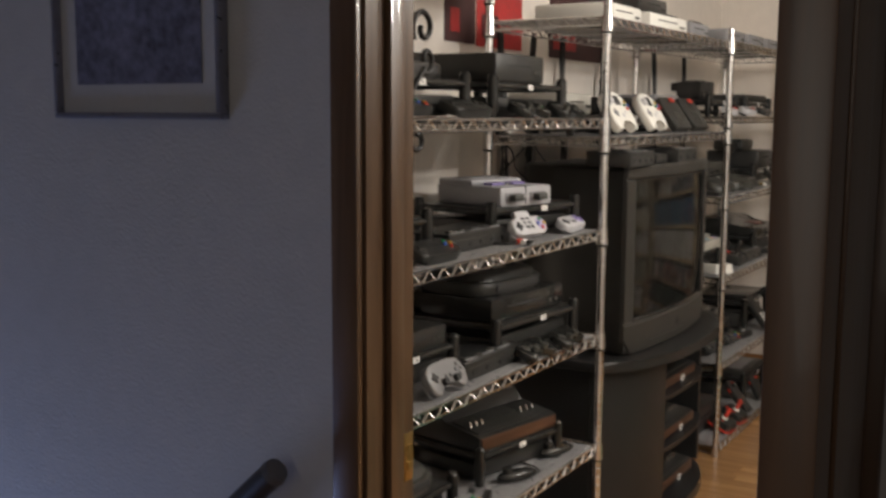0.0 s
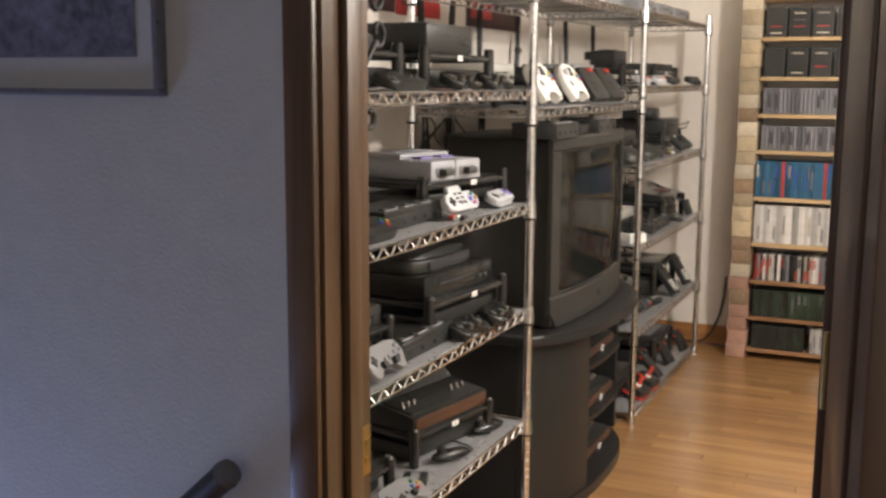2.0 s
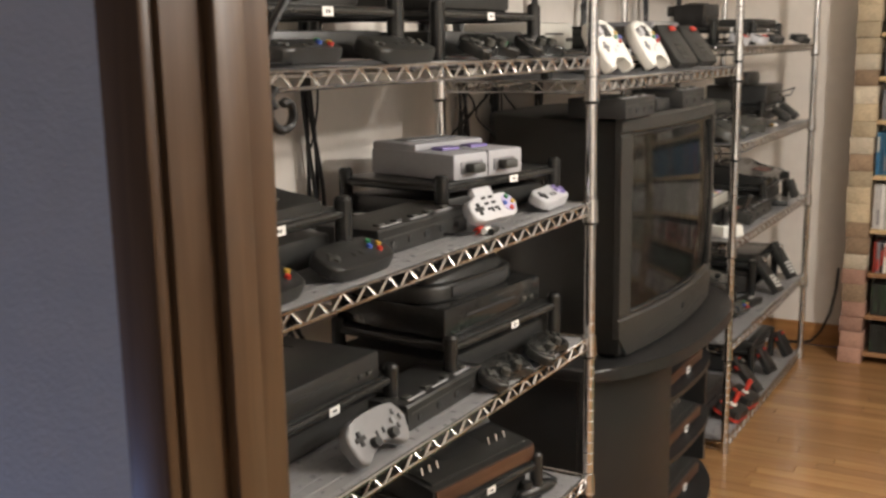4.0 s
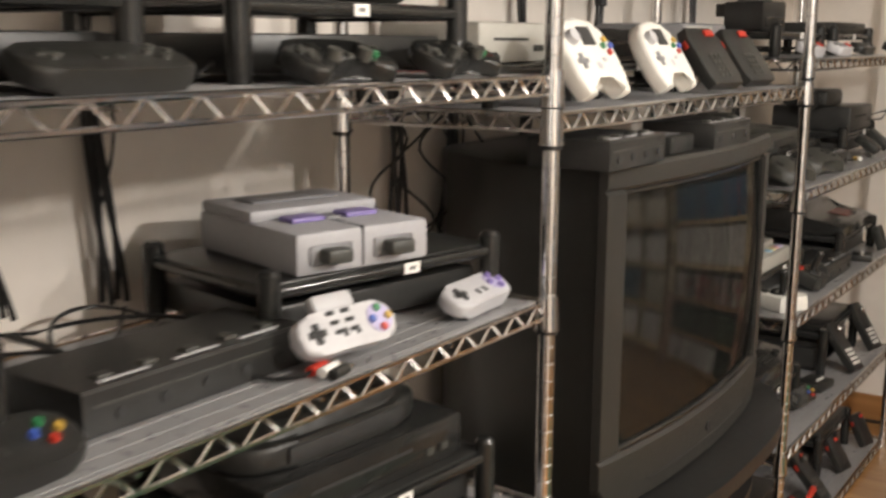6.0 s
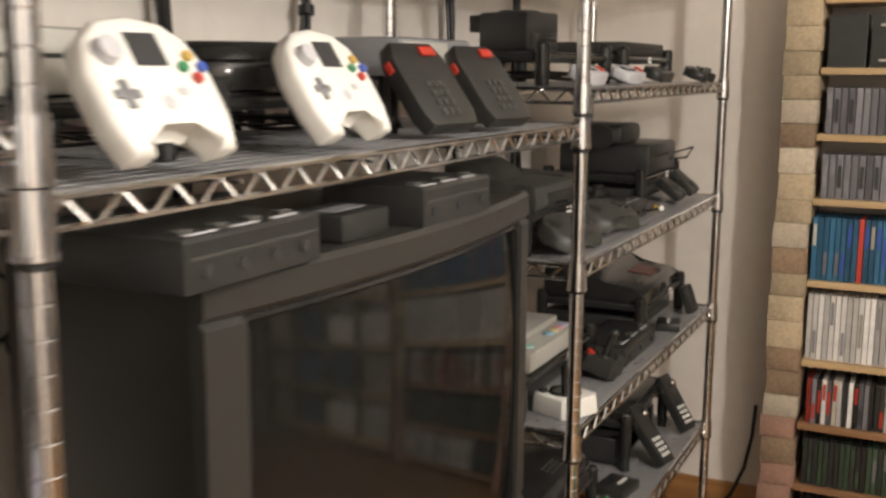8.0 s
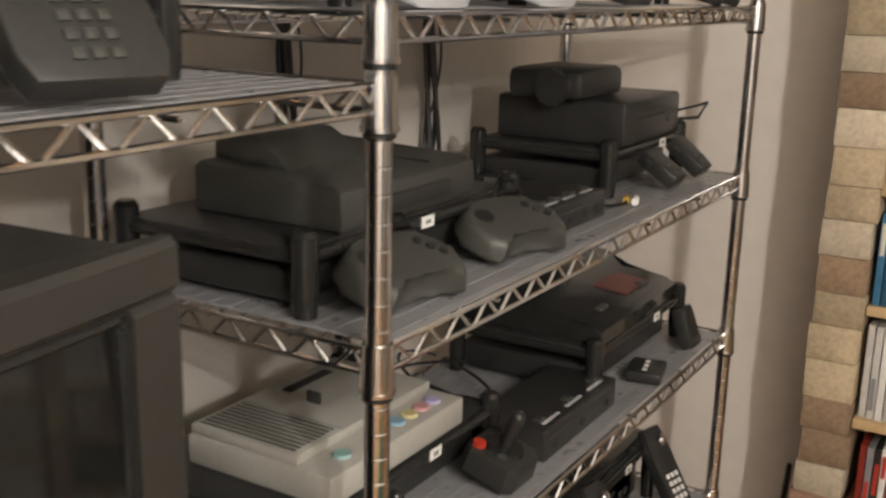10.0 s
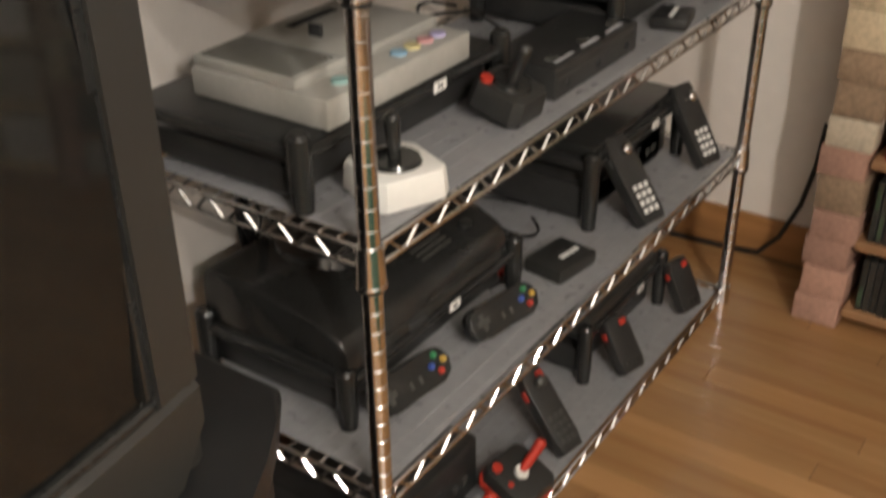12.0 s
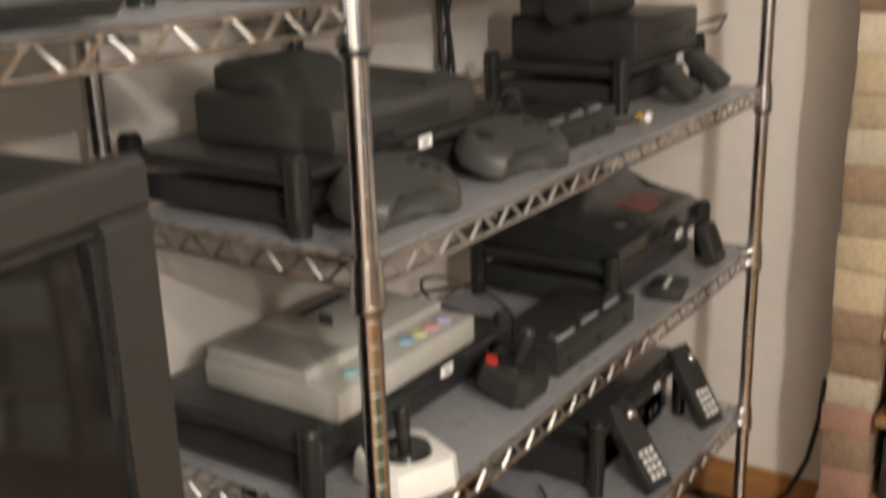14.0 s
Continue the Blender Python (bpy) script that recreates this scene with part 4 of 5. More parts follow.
# -- shelf with stacked black consoles --
Z = deck(0.705)
rack(-1.165, 2.06, Z, 0.42, 0.29, 0.095, -5, True, tag_y=0.02)
console("game_console", "wide black game console stacked on a riser", -1.18, 2.05, Z + 0.0955, 0.36, 0.27, 0.062, "gloss", -5, "slab")
console("game_console", "black add-on drive stacked on another console", -1.19, 2.03, Z + 0.159, 0.33, 0.24, 0.055, "soft_black", -5, "round")
gamepad("gamepad", "glossy black gamepad with grips", -0.995, 1.955, Z + 0.012, "gloss", pitch=22, w=0.155, style="grips", buttons=("soft_black",) * 4)
gamepad("gamepad", "glossy black gamepad with grips", -0.99, 2.14, Z + 0.012, "gloss", pitch=22, w=0.15, style="grips", buttons=("soft_black",) * 4, rz=8)
switchbox(-1.065, 1.775, Z, 0.27, 0.11, 0.045, 4)
gamepad("gamepad", "silver grey gamepad with grips leaning upright", -1.012, 1.525, Z + 0.036, "pad_grey", pitch=58, w=0.155, style="grips", buttons=("mid_grey",) * 4)
rack(-1.19, 1.50, Z, 0.38, 0.26, 0.085, 0, True)
console("game_console", "low black game console on a riser", -1.19, 1.50, Z + 0.0855, 0.30, 0.24, 0.05, "black", 0, "slab")

# -- shelf with the woodgrain console --
Z = deck(0.376)
def woodgrain_console(x, y, z, w, d, h, rz, feet=True):
    t = thing("woodgrain_console", "black ribbed console with woodgrain front and switches", "game console", pose(x, y, z, 0, 0, rz), "woodgrain consoles")
    lift = 0.0
    out = [(-d / 2, 0), (d / 2, 0), (d / 2, h * 0.42), (d / 2 - 0.012, h * 0.46), (-d * 0.02, h * 0.62), (-d * 0.12, h), (-d / 2, h)]
    bm = prism(B(), out, -w / 2, w / 2, 0.003)
    bmesh.ops.transform(bm, matrix=Matrix(((1, 0, 0, 0), (0, 0, 1, 0), (0, 1, 0, 0), (0, 0, 0, 1))), verts=bm.verts)
    part("body", bm, "black", t)
    part("front_panel", box(B(), d / 2 - 0.002, d / 2 + 0.005, -w / 2 + 0.006, w / 2 - 0.006, h * 0.06, h * 0.40, 0.002), "woodgrain", t, "woodgrain front strip")
    m = pose(d * 0.24, 0, h * 0.55, 0, math.degrees(math.atan2(h * 0.16, d * 0.5 - 0.012)), 0)
    part("ribbed_panel", box(B(), -d * 0.2, d * 0.2, -w * 0.46, w * 0.46, -0.002, 0.003, 0.001, m), "soft_black", t)
    for k in range(6):
        part("rib", box(B(), -d * 0.19 + k * 0.008, -d * 0.19 + k * 0.008 + 0.004, -w * 0.2, w * 0.2, 0.002, 0.005, 0, m), "black", t)
    for k in range(6):
        yy = (-0.42 + k * 0.07) * w if k < 3 else (0.22 + (k - 3) * 0.08) * w
        part("switch", rod(B(), m @ Vector((0.01, yy, 0.002)), m @ Vector((0.004, yy, 0.016)), 0.0035, 8), "chrome", t)
    return t


rack(-1.175, 2.03, Z, 0.36, 0.27, 0.085, -11, True, tag_y=0.0)
woodgrain_console(-1.172, 2.03, Z + 0.0855, 0.33, 0.24, 0.090, -11)
for yy, r in ((1.93, 60), (2.175, 70)):
    t = thing("handset_controller", "black curved handset controller lying on the liner", "game controller", pose(-1.02, yy, Z, 0, 0, r - 90), "handset controllers")
    bm = ball(B(), (0, 0, 0.016), 0.022, 0.062, 0.016, 16)
    for v in bm.verts:
        v.co.z = max(0.0, v.co.z)
    part("body", bm, "gloss", t)
    part("paddle_knob", rod(B(), (0, -0.03, 0.026), (0, -0.03, 0.04), 0.013, 16, 0.012), "soft_black", t)
    part("cord", tube(B(), [(0, 0.06, 0.012), (-0.02, 0.085, 0.006), (-0.06, 0.095, 0.004), (-0.12, 0.08, 0.004)], 0.0025), "cable", t)
gamepad("gamepad", "silver grey gamepad with coloured buttons", -1.005, 1.61, Z + 0.014, "pad_grey", pitch=26, w=0.165, style="grips", rz=-5)
t = thing("memory_adapter", "small black adapter lying on the liner", "adapter", pose(-1.03, 1.74, Z, 0, 0, 20))
part("body", box(B(), -0.03, 0.03, -0.035, 0.035, 0, 0.022, 0.004), "black", t)
part("label_plate", box(B(), -0.01, 0.012, -0.024, 0.024, 0.0215, 0.0228), "mid_grey", t)
rack(-1.19, 1.50, Z, 0.38, 0.26, 0.07, 0, True)
console("game_console", "grey game console with black lid on a riser", -1.19, 1.50, Z + 0.0705, 0.28, 0.23, 0.06, "charcoal", 0, "round")
Z = deck(0.040)
console("game_console", "black boxed console on the lowest wire shelf", -1.17, 1.95, Z, 0.34, 0.28, 0.10, "black", 0, "slab")
console("game_console", "black console on the lowest wire shelf", -1.17, 1.50, Z, 0.34, 0.28, 0.08, "soft_black", 0, "wedge")

# -- bridging shelf over the television --
Z = deck(1.270)
arched_pad("gamepad", "white arched gamepad standing tilted on its prongs", -0.972, 2.487, Z + 0.006, 57, -4)
arched_pad("gamepad", "white arched gamepad standing tilted on its prongs", -0.982, 2.785, Z + 0.006, 57, -2)
rack(-1.20, 2.485, Z, 0.27, 0.25, 0.062, 0, False)
console("game_console", "small pale grey game console on a black riser", -1.205, 2.475, Z + 0.0625, 0.20, 0.19, 0.062, "beige", 0, "slab")
rack(-1.20, 2.86, Z, 0.36, 0.25, 0.062, 0, True)
console("game_console", "black rounded console with flat lid on a riser", -1.20, 2.86, Z + 0.0625, 0.31, 0.24, 0.055, "gloss", 0, "round")
for yy in (3.04, 3.235):
    keypad("handheld_keypad", "dark grey keypad controller with a red slider", -0.985, yy, Z + 0.004, 52, w=0.108, l=0.132, key="soft_black", dots="charcoal", rows=4, knob=False, red=True, rz=-12)
rack(-1.21, 3.25, Z, 0.34, 0.24, 0.062, 0, False)
t = console("game_console", "boxy two-tone grey game console on a riser", -1.21, 3.27, Z + 0.0625, 0.25, 0.2, 0.072, "mid_grey", 0, "slab")
part("front_flap", box(B(), 0.1, 0.1025, -0.115, 0.03, 0.03, 0.066, 0.001), "beige", t, "pale front flap")

# -- top shelves --
Z = deck(1.605)
for yy, w, k in ((2.56, 0.26, "white"), (2.95, 0.36, "white"), (3.27, 0.2, "mid_grey")):
    console("game_console", "flat pale console with a row of dark buttons" if k == "white" else "grey console box on the upper shelf", -1.12, yy, Z, w, 0.24, 0.05, k, 0, "slab")
    t = thing("control_strip", "dark button strip lying on a pale console", "control strip", pose(-1.02, yy, Z + 0.0505))
    for j in range(6):
        part("button", box(B(), -0.006, 0.006, -w * 0.3 + j * w * 0.11, -w * 0.3 + j * w * 0.11 + 0.012, 0.0, 0.006, 0.001), "ink", t)
console("game_console", "black flat console on a pale one", -1.14, 2.93, Z + 0.058, 0.26, 0.18, 0.05, "black", 0, "slab")
Z = deck(1.612)
for yy, w in ((3.72, 0.26), (4.02, 0.24), (4.34, 0.28)):
    console("game_console", "mid grey console box on the top shelf", -1.12, yy, Z, w, 0.24, 0.05, "mid_grey", 0, "slab")

# -- far unit, shelf at eye height --
Z = deck(1.330)
gamepad("gamepad", "small light grey gamepad with red buttons", -1.0, 3.66, Z + 0.010, "light_grey", pitch=20, w=0.12, style="plain", buttons=("red", "red"))
gamepad("gamepad", "small light grey gamepad with red buttons", -1.0, 3.92, Z + 0.010, "light_grey", pitch=20, w=0.12, style="plain", buttons=("red", "red"))
rack(-1.19, 3.80, Z, 0.40, 0.26, 0.062, 0, True)
t = thing("game_console", "black cube-shaped console with a rear handle on a riser", "game console", pose(-1.15, 3.70, Z + 0.0625, 0, 0, -12))
part("body", box(B(), -0.055, 0.055, -0.055, 0.055, 0.0, 0.072, 0.006), "black", t)
part("lid", rod(B(), (0, 0, 0.0715), (0, 0, 0.076), 0.040, 28, 0.038), "charcoal", t)
bm = box(B(), -0.075, -0.0555, -0.046, -0.034, 0.036, 0.068, 0.003)
box(bm, -0.075, -0.0555, 0.034, 0.046, 0.036, 0.068, 0.003), box(bm, -0.084, -0.0755, -0.046, 0.046, 0.036, 0.068, 0.003)
part("handle", bm, "soft_black", t)
part("front_panel", box(B(), 0.0545, 0.0565, -0.045, 0.045, 0.010, 0.034, 0.001), "gloss", t)
rack(-1.19, 4.32, Z, 0.42, 0.26, 0.062, 0, True)
console("game_console", "low black console with cables on a riser", -1.19, 4.32, Z + 0.0625, 0.34, 0.24, 0.03, "soft_black", 0, "slab")
gamepad("gamepad", "black gamepad on the liner", -1.01, 4.20, Z + 0.01, "black", pitch=20, w=0.14, buttons=("soft_black",) * 4)
gamepad("gamepad", "black gamepad on the liner", -1.0, 4.56, Z + 0.01, "black", pitch=20, w=0.14, style="grips", buttons=("soft_black",) * 4)

# -- far unit, third shelf --
Z = deck(1.022)
rack(-1.205, 3.785, Z, 0.46, 0.27, 0.072, 0, True, tag_y=0.0)
t = thing("game_console", "charcoal game console with a raised domed slot", "game console", pose(-1.19, 3.775, Z + 0.0725))
out = []
for k in range(28):
    a = 2 * math.pi * k / 28
    c, s = math.cos(a), math.sin(a)
    out.append((0.125 * math.copysign(abs(c) ** 0.4, c), 0.145 * math.copysign(abs(s) ** 0.4, s)))
FLIP = Matrix(((1, 0, 0, 0), (0, 0, 1, 0), (0, 1, 0, 0), (0, 0, 0, 1)))
bm = prism(B(), [(-0.104, 0), (0.104, 0), (0.110, 0.010), (0.106, 0.044), (0.096, 0.050), (-0.096, 0.058), (-0.104, 0.052)], -0.140, 0.142, 0.005)
bmesh.ops.transform(bm, matrix=FLIP, verts=bm.verts)
part("body", bm, "charcoal", t)
bm = prism(B(), [(-0.100, 0.055), (0.014, 0.0525), (-0.006, 0.070), (-0.036, 0.086), (-0.084, 0.090), (-0.100, 0.082)], -0.110, 0.036, 0.006)
bmesh.ops.transform(bm, matrix=FLIP, verts=bm.verts)
part("slot_tower", bm, "charcoal", t)
part("deck_seam", box(B(), -0.094, 0.094, 0.052, 0.054, 0.045, 0.0535), "soft_black", t)
part("front_slope", box(B(), 0.102, 0.1115, -0.08, 0.08, 0.008, 0.03, 0.003), "soft_black", t)
def moon_pad(x, y, z, rz):
    """A smooth dark pad shaped like a half moon, notched below, with looping cord."""
    t = thing("gamepad", "dark grey half-moon gamepad with a looping cord", "game controller", pose(x, y, z, 0, 0, rz) @ pose(0, 0, 0, 0, 24, 0), "half-moon pads")
    out = []
    for k in range(36):
        a = 2 * math.pi * k / 36
        c, s = math.cos(a), math.sin(a)
        px, py = 0.052 * math.copysign(abs(c) ** 0.8, c), 0.085 * math.copysign(abs(s) ** 0.8, s)
        if c > 0:
            px *= 0.45 + 0.75 * min(1.0, (abs(py) / 0.06) ** 2)
        out.append((px, py))
    bm = prism(B(), out, 0, 0.03, 0.0, 0.86)
    bmesh.ops.bevel(bm, geom=[e for e in bm.edges if abs(e.verts[0].co.z - e.verts[1].co.z) < 1e-6], offset=0.009, segments=3, affect="EDGES", profile=0.5)
    part("body", bm, "charcoal", t)
    part("direction_pad", rod(B(), (-0.012, -0.045, 0.029), (-0.012, -0.045, 0.032), 0.013, 16), "soft_black", t)
    for k in range(3):
        part("button", rod(B(), (-0.02 + k * 0.012, 0.035 + k * 0.010, 0.029), (-0.02 + k * 0.012, 0.035 + k * 0.010, 0.033), 0.0055, 12), "soft_black", t)
    part("cord", tube(B(), [(-0.045, 0, 0.012), (-0.05, 0.004, 0.05), (-0.035, 0.01, 0.062), (-0.03, 0.03, 0.045), (-0.07, 0.035, 0.01)], 0.0024), "cable", t)
    return t


for yy, r in ((3.672, -10), (3.925, -16)):
    moon_pad(-1.035, yy, Z + 0.022, r)
switchbox(-1.09, 4.125, Z, 0.20, 0.125, 0.040, 4)
plug(-1.035, 4.325, Z, ("yellow", "paper"), 20)
rack(-1.20, 4.52, Z, 0.36, 0.26, 0.076, 0, True, tag_y=0.06)
console("game_console", "black box console on a riser", -1.19, 4.53, Z + 0.0765, 0.27, 0.24, 0.075, "black", 0, "slab")
t = thing("power_brick", "black rounded drive block resting on a console", "drive block", pose(-1.20, 4.44, Z + 0.152))
part("body", box(B(), -0.07, 0.07, -0.09, 0.09, 0, 0.05, 0.014), "soft_black", t)
part("side_knob", rod(B(), (0.02, -0.105, 0.02), (0.02, -0.09, 0.02), 0.03, 18), "black", t)
keypad("small_controller", "small black controller leaning on a riser", -1.01, 4.485, Z + 0.004, 34, w=0.06, l=0.075, key="soft_black", dots="charcoal", rows=2, knob=False)
keypad("small_controller", "small black controller leaning on a riser", -1.01, 4.62, Z + 0.004, 40, w=0.06, l=0.08, key="soft_black", dots="charcoal", rows=2, knob=False)
t = thing("cord_loop", "black power cord looping out of a console", "cord")
part("cord", tube(B(), [(-1.09, 4.64, Z + 0.11), (-1.03, 4.70, Z + 0.13), (-1.05, 4.715, Z + 0.10), (-1.12, 4.70, Z + 0.09), (-1.2, 4.715, Z + 0.01)], 0.003), "cable", t)

# -- far unit, second shelf --
Z = deck(0.710)
rack(-1.21, 3.765, Z, 0.44, 0.28, 0.078, 0, True, tag_y=0.05)
t = thing("game_console", "pale grey console with vents and coloured round buttons", "game console", pose(-1.195, 3.75, Z + 0.0785))
part("body", box(B(), -0.095, 0.12, -0.145, 0.145, 0, 0.038, 0.005), "beige", t)
part("deck_slope", box(B(), -0.093, 0.07, -0.141, 0.141, 0.037, 0.051, 0.004), "beige", t)
for k in range(9):
    part("vent_slot", box(B(), -0.084, 0.060, -0.133 + k * 0.0088, -0.1303 + k * 0.0088, 0.0505, 0.0522), "charcoal", t)
part("deck_seam", box(B(), -0.088, 0.066, -0.0535, -0.0520, 0.0505, 0.0516), "mid_grey", t)
part("cartridge_slot", box(B(), -0.07, -0.055, 0.0, 0.09, 0.0505, 0.0522), "ink", t)
part("switch", box(B(), -0.02, 0.0, -0.012, -0.006, 0.051, 0.066, 0.001), "ink", t)
for k, c in enumerate(("pastel_teal", "pastel_blue", "pastel_yellow", "pastel_pink", "lilac")):
    yy = -0.09 if k == 0 else -0.005 + k * 0.028
    part("button", rod(B(), (0.094, yy, 0.037), (0.094, yy, 0.042), 0.0115, 16, 0.0105), c, t)
joystick("joystick", "white square joystick with black stick", -1.022, 3.655, Z, "white", "gloss", -24, 0.100)
t = joystick("joystick", "black joystick with one red button leaning on a riser", -1.035, 3.915, Z + 0.012, "soft_black", "black", 0, 0.085, 18)
switchbox(-1.06, 4.125, Z, 0.26, 0.115, 0.045, 3)
rack(-1.165, 4.445, Z, 0.42, 0.27, 0.086, 0, True, tag_y=0.06)
t = console("game_console", "black wedge console with a red printed badge", -1.165, 4.44, Z + 0.0865, 0.36, 0.26, 0.07, "gloss", 0, "wedge")
part("badge", box(B(), -0.032, 0.032, -0.055, 0.055, 0.0, 0.0016, 0.0, pose(0.066, 0.06, 0.0405, 0, 5.7, 0)), "dull_red", t, "dull red badge")
keypad("small_controller", "small black controller standing beside a riser", -0.995, 4.575, Z + 0.004, 70, w=0.05, l=0.075, key="soft_black", dots="charcoal", rows=1, knob=False)
t = thing("adapter_box", "small black adapter with white markings", "adapter", pose(-1.005, 4.40, Z, 0, 0, 12))
part("body", box(B(), -0.03, 0.03, -0.04, 0.04, 0, 0.02, 0.004), "black", t)
for k in range(3):
    part("marking", box(B(), -0.004, 0.004, -0.026 + k * 0.02, -0.014 + k * 0.02, 0.0198, 0.0208), "paper", t)

# -- far unit, first shelf --
Z = deck(0.366)
rack(-1.205, 3.815, Z, 0.44, 0.27, 0.076, 0, True, tag_y=0.03)
t = thing("game_console", "wide glossy black console with rounded top on a riser", "game console", pose(-1.20, 3.80, Z + 0.0765))
bm = prism(B(), [(-0.13, 0), (0.118, 0), (0.130, 0.014), (0.128, 0.040), (0.112, 0.058), (0.070, 0.070), (0.0, 0.086), (-0.10, 0.090), (-0.125, 0.080), (-0.13, 0.060)], -0.195, 0.195, 0.010)
bmesh.ops.transform(bm, matrix=FLIP, verts=bm.verts)
part("body", bm, "gloss", t)
part("disc_lid", rod(B(), (-0.035, -0.04, 0.080), (-0.035, -0.04, 0.096), 0.078, 36, 0.070), "gloss", t)
part("front_lip", box(B(), 0.116, 0.134, -0.17, 0.17, 0.006, 0.026, 0.006), "soft_black", t)
for yy in (-0.135, -0.05):
    part("controller_port", box(B(), 0.131, 0.137, yy - 0.022, yy + 0.022, 0.008, 0.022, 0.003), "ink", t)
for k in range(3):
    part("badge", box(B(), 0.070 + 0.010 * k, 0.075 + 0.010 * k, 0.02, 0.09, 0.066 - 0.0025 * k, 0.0705 - 0.0025 * k, 0.0), "charcoal", t)
part("power_button", rod(B(), (0.085, 0.14, 0.060), (0.087, 0.14, 0.071), 0.010, 16), "soft_black", t)
gamepad("gamepad", "black round-ended gamepad with four coloured buttons", -1.05, 3.695, Z + 0.026, "gloss", pitch=50, w=0.145, rz=-6)
gamepad("gamepad", "black round-ended gamepad with four coloured buttons", -1.038, 3.91, Z + 0.026, "gloss", pitch=50, w=0.145, rz=-10)
t = thing("adapter_box", "small black adapter box with white lettering bars", "adapter", pose(-1.045, 4.12, Z, 0, 0, -8))
part("body", box(B(), -0.038, 0.038, -0.05, 0.05, 0, 0.026, 0.006), "soft_black", t)
for k in range(4):
    part("marking", box(B(), 0.004, 0.014, -0.012 + k * 0.012, -0.003 + k * 0.012, 0.0258, 0.0268), "paper", t)
plug(-1.12, 4.05, Z, ("red", "yellow"), 40)
rack(-1.195, 4.45, Z, 0.40, 0.27, 0.125, 0, True, tag_y=0.05)
console("game_console", "flat black console on a tall riser", -1.20, 4.45, Z + 0.1255, 0.35, 0.25, 0.02, "gloss", 0, "slab")
console("game_console", "black console tucked under a riser", -1.20, 4.45, Z, 0.32, 0.22, 0.09, "black", 0, "slab")
keypad("keypad_controller", "black keypad controller with white keys and knob", -0.985, 4.325, Z + 0.004, 50, w=0.062, l=0.165, rz=-14)
keypad("keypad_controller", "black keypad controller with white keys and knob", -0.995, 4.605, Z + 0.004, 56, w=0.062, l=0.165, rz=-14)

# -- far unit, lowest shelf --
Z = deck(0.034)
console("game_console", "black boxed console on the lowest shelf", -1.19, 3.74, Z, 0.34, 0.24, 0.11, "black", 0, "slab")
joystick("joystick", "black and red joystick with red stick lying over", -1.012, 3.775, Z + 0.016, "soft_black", "red", -8, 0.098, 20, True, "over")
joystick("joystick", "black and red joystick with red stick lying over", -1.010, 3.93, Z + 0.016, "soft_black", "red", -8, 0.098, 20, True, "over")
keypad("keypad_controller", "black keypad controller with a red side button", -0.985, 4.062, Z + 0.004, 46, w=0.056, l=0.16, dots="charcoal", red=True, rz=-12)
rack(-1.175, 4.43, Z, 0.36, 0.25, 0.11, 0, True, tag_y=0.05)
t = console("game_console", "black console with pale top plate on a riser", -1.175, 4.42, Z + 0.1105, 0.30, 0.24, 0.03, "soft_black", 0, "slab")
part("top_plate", box(B(), -0.1, 0.09, -0.12, 0.12, 0.0302, 0.033, 0.001), "mid_grey", t, "worn grey top plate")
keypad("paddle_controller", "black hand controller with red button", -1.0, 4.335, Z + 0.004, 55, w=0.062, l=0.11, dots="soft_black", rows=1, knob=False, red=True, rz=-14)
keypad("paddle_controller", "black hand controller with red button", -0.995, 4.60, Z + 0.004, 60, w=0.062, l=0.11, dots="soft_black", rows=1, knob=False, red=True, rz=-14)

# -- on the television and in its stand --
switchbox(-1.0, 2.55, TZ1, 0.20, 0.14, 0.045, 4)
t = thing("splitter_box", "small black splitter box on the television", "splitter", pose(-0.985, 2.775, TZ1))
part("body", box(B(), -0.04, 0.035, -0.05, 0.05, 0, 0.03, 0.004), "black", t)
part("label_plate", box(B(), -0.012, 0.012, -0.034, 0.034, 0.0295, 0.0308), "mid_grey", t)
switchbox(-1.0, 2.965, TZ1, 0.19, 0.14, 0.045, 3)
for z in (0.0355, 0.2195, 0.3995):
    woodgrain_console(-1.09, 3.05, z, 0.40, 0.24, 0.085, 0)
    t = thing("price_tag", "small white tag propped on a console", "tag", pose(-0.963, 3.10, z))
    part("card", box(B(), -0.002, 0.0, -0.014, 0.014, 0.0, 0.018), "paper", t)
    part("tag_mark", box(B(), 0.0, 0.0006, -0.008, 0.008, 0.006, 0.012), "ink", t)

# ---- cords hanging behind the shelves ----
def hanging_cords(y, z_top, z_bot, sway, n=4):
    t = thing("cord_bundle", "bundle of black cords hanging behind the shelves", "cord", group="hanging cords")
    for k in range(n):
        pts, ph = [], 2 * math.pi * k / n
        for i in range(25):
            u = i / 24
            rad = 0.0075 + 0.030 * max(0.0, u - 0.55) ** 1.3
            a = ph + 4.0 * u
            pts.append((-1.405 + 0.8 * min(rad, 0.016) * math.cos(a), y + sway * u + rad * math.sin(a) + 0.006 * math.sin(9 * u + 3 * y), z_top + (z_bot - z_top) * u))
        part("cord", tube(B(), pts, 0.0042), "cable", t)
    loop = [(-1.40, y + sway * 0.5 + 0.030 * math.sin(math.pi * i / 12), z_top + (z_bot - z_top) * (0.45 + 0.35 * i / 12)) for i in range(13)]
    part("stray_cord", tube(B(), loop, 0.0022), "cable", t)
    bm = rod(B(), (-1.402, y + sway * 0.35, z_top + (z_bot - z_top) * 0.36), (-1.40, y + sway * 0.4, z_top + (z_bot - z_top) * 0.40), 0.0145, 10)
    part("cable_tie", bm, "cable", t)


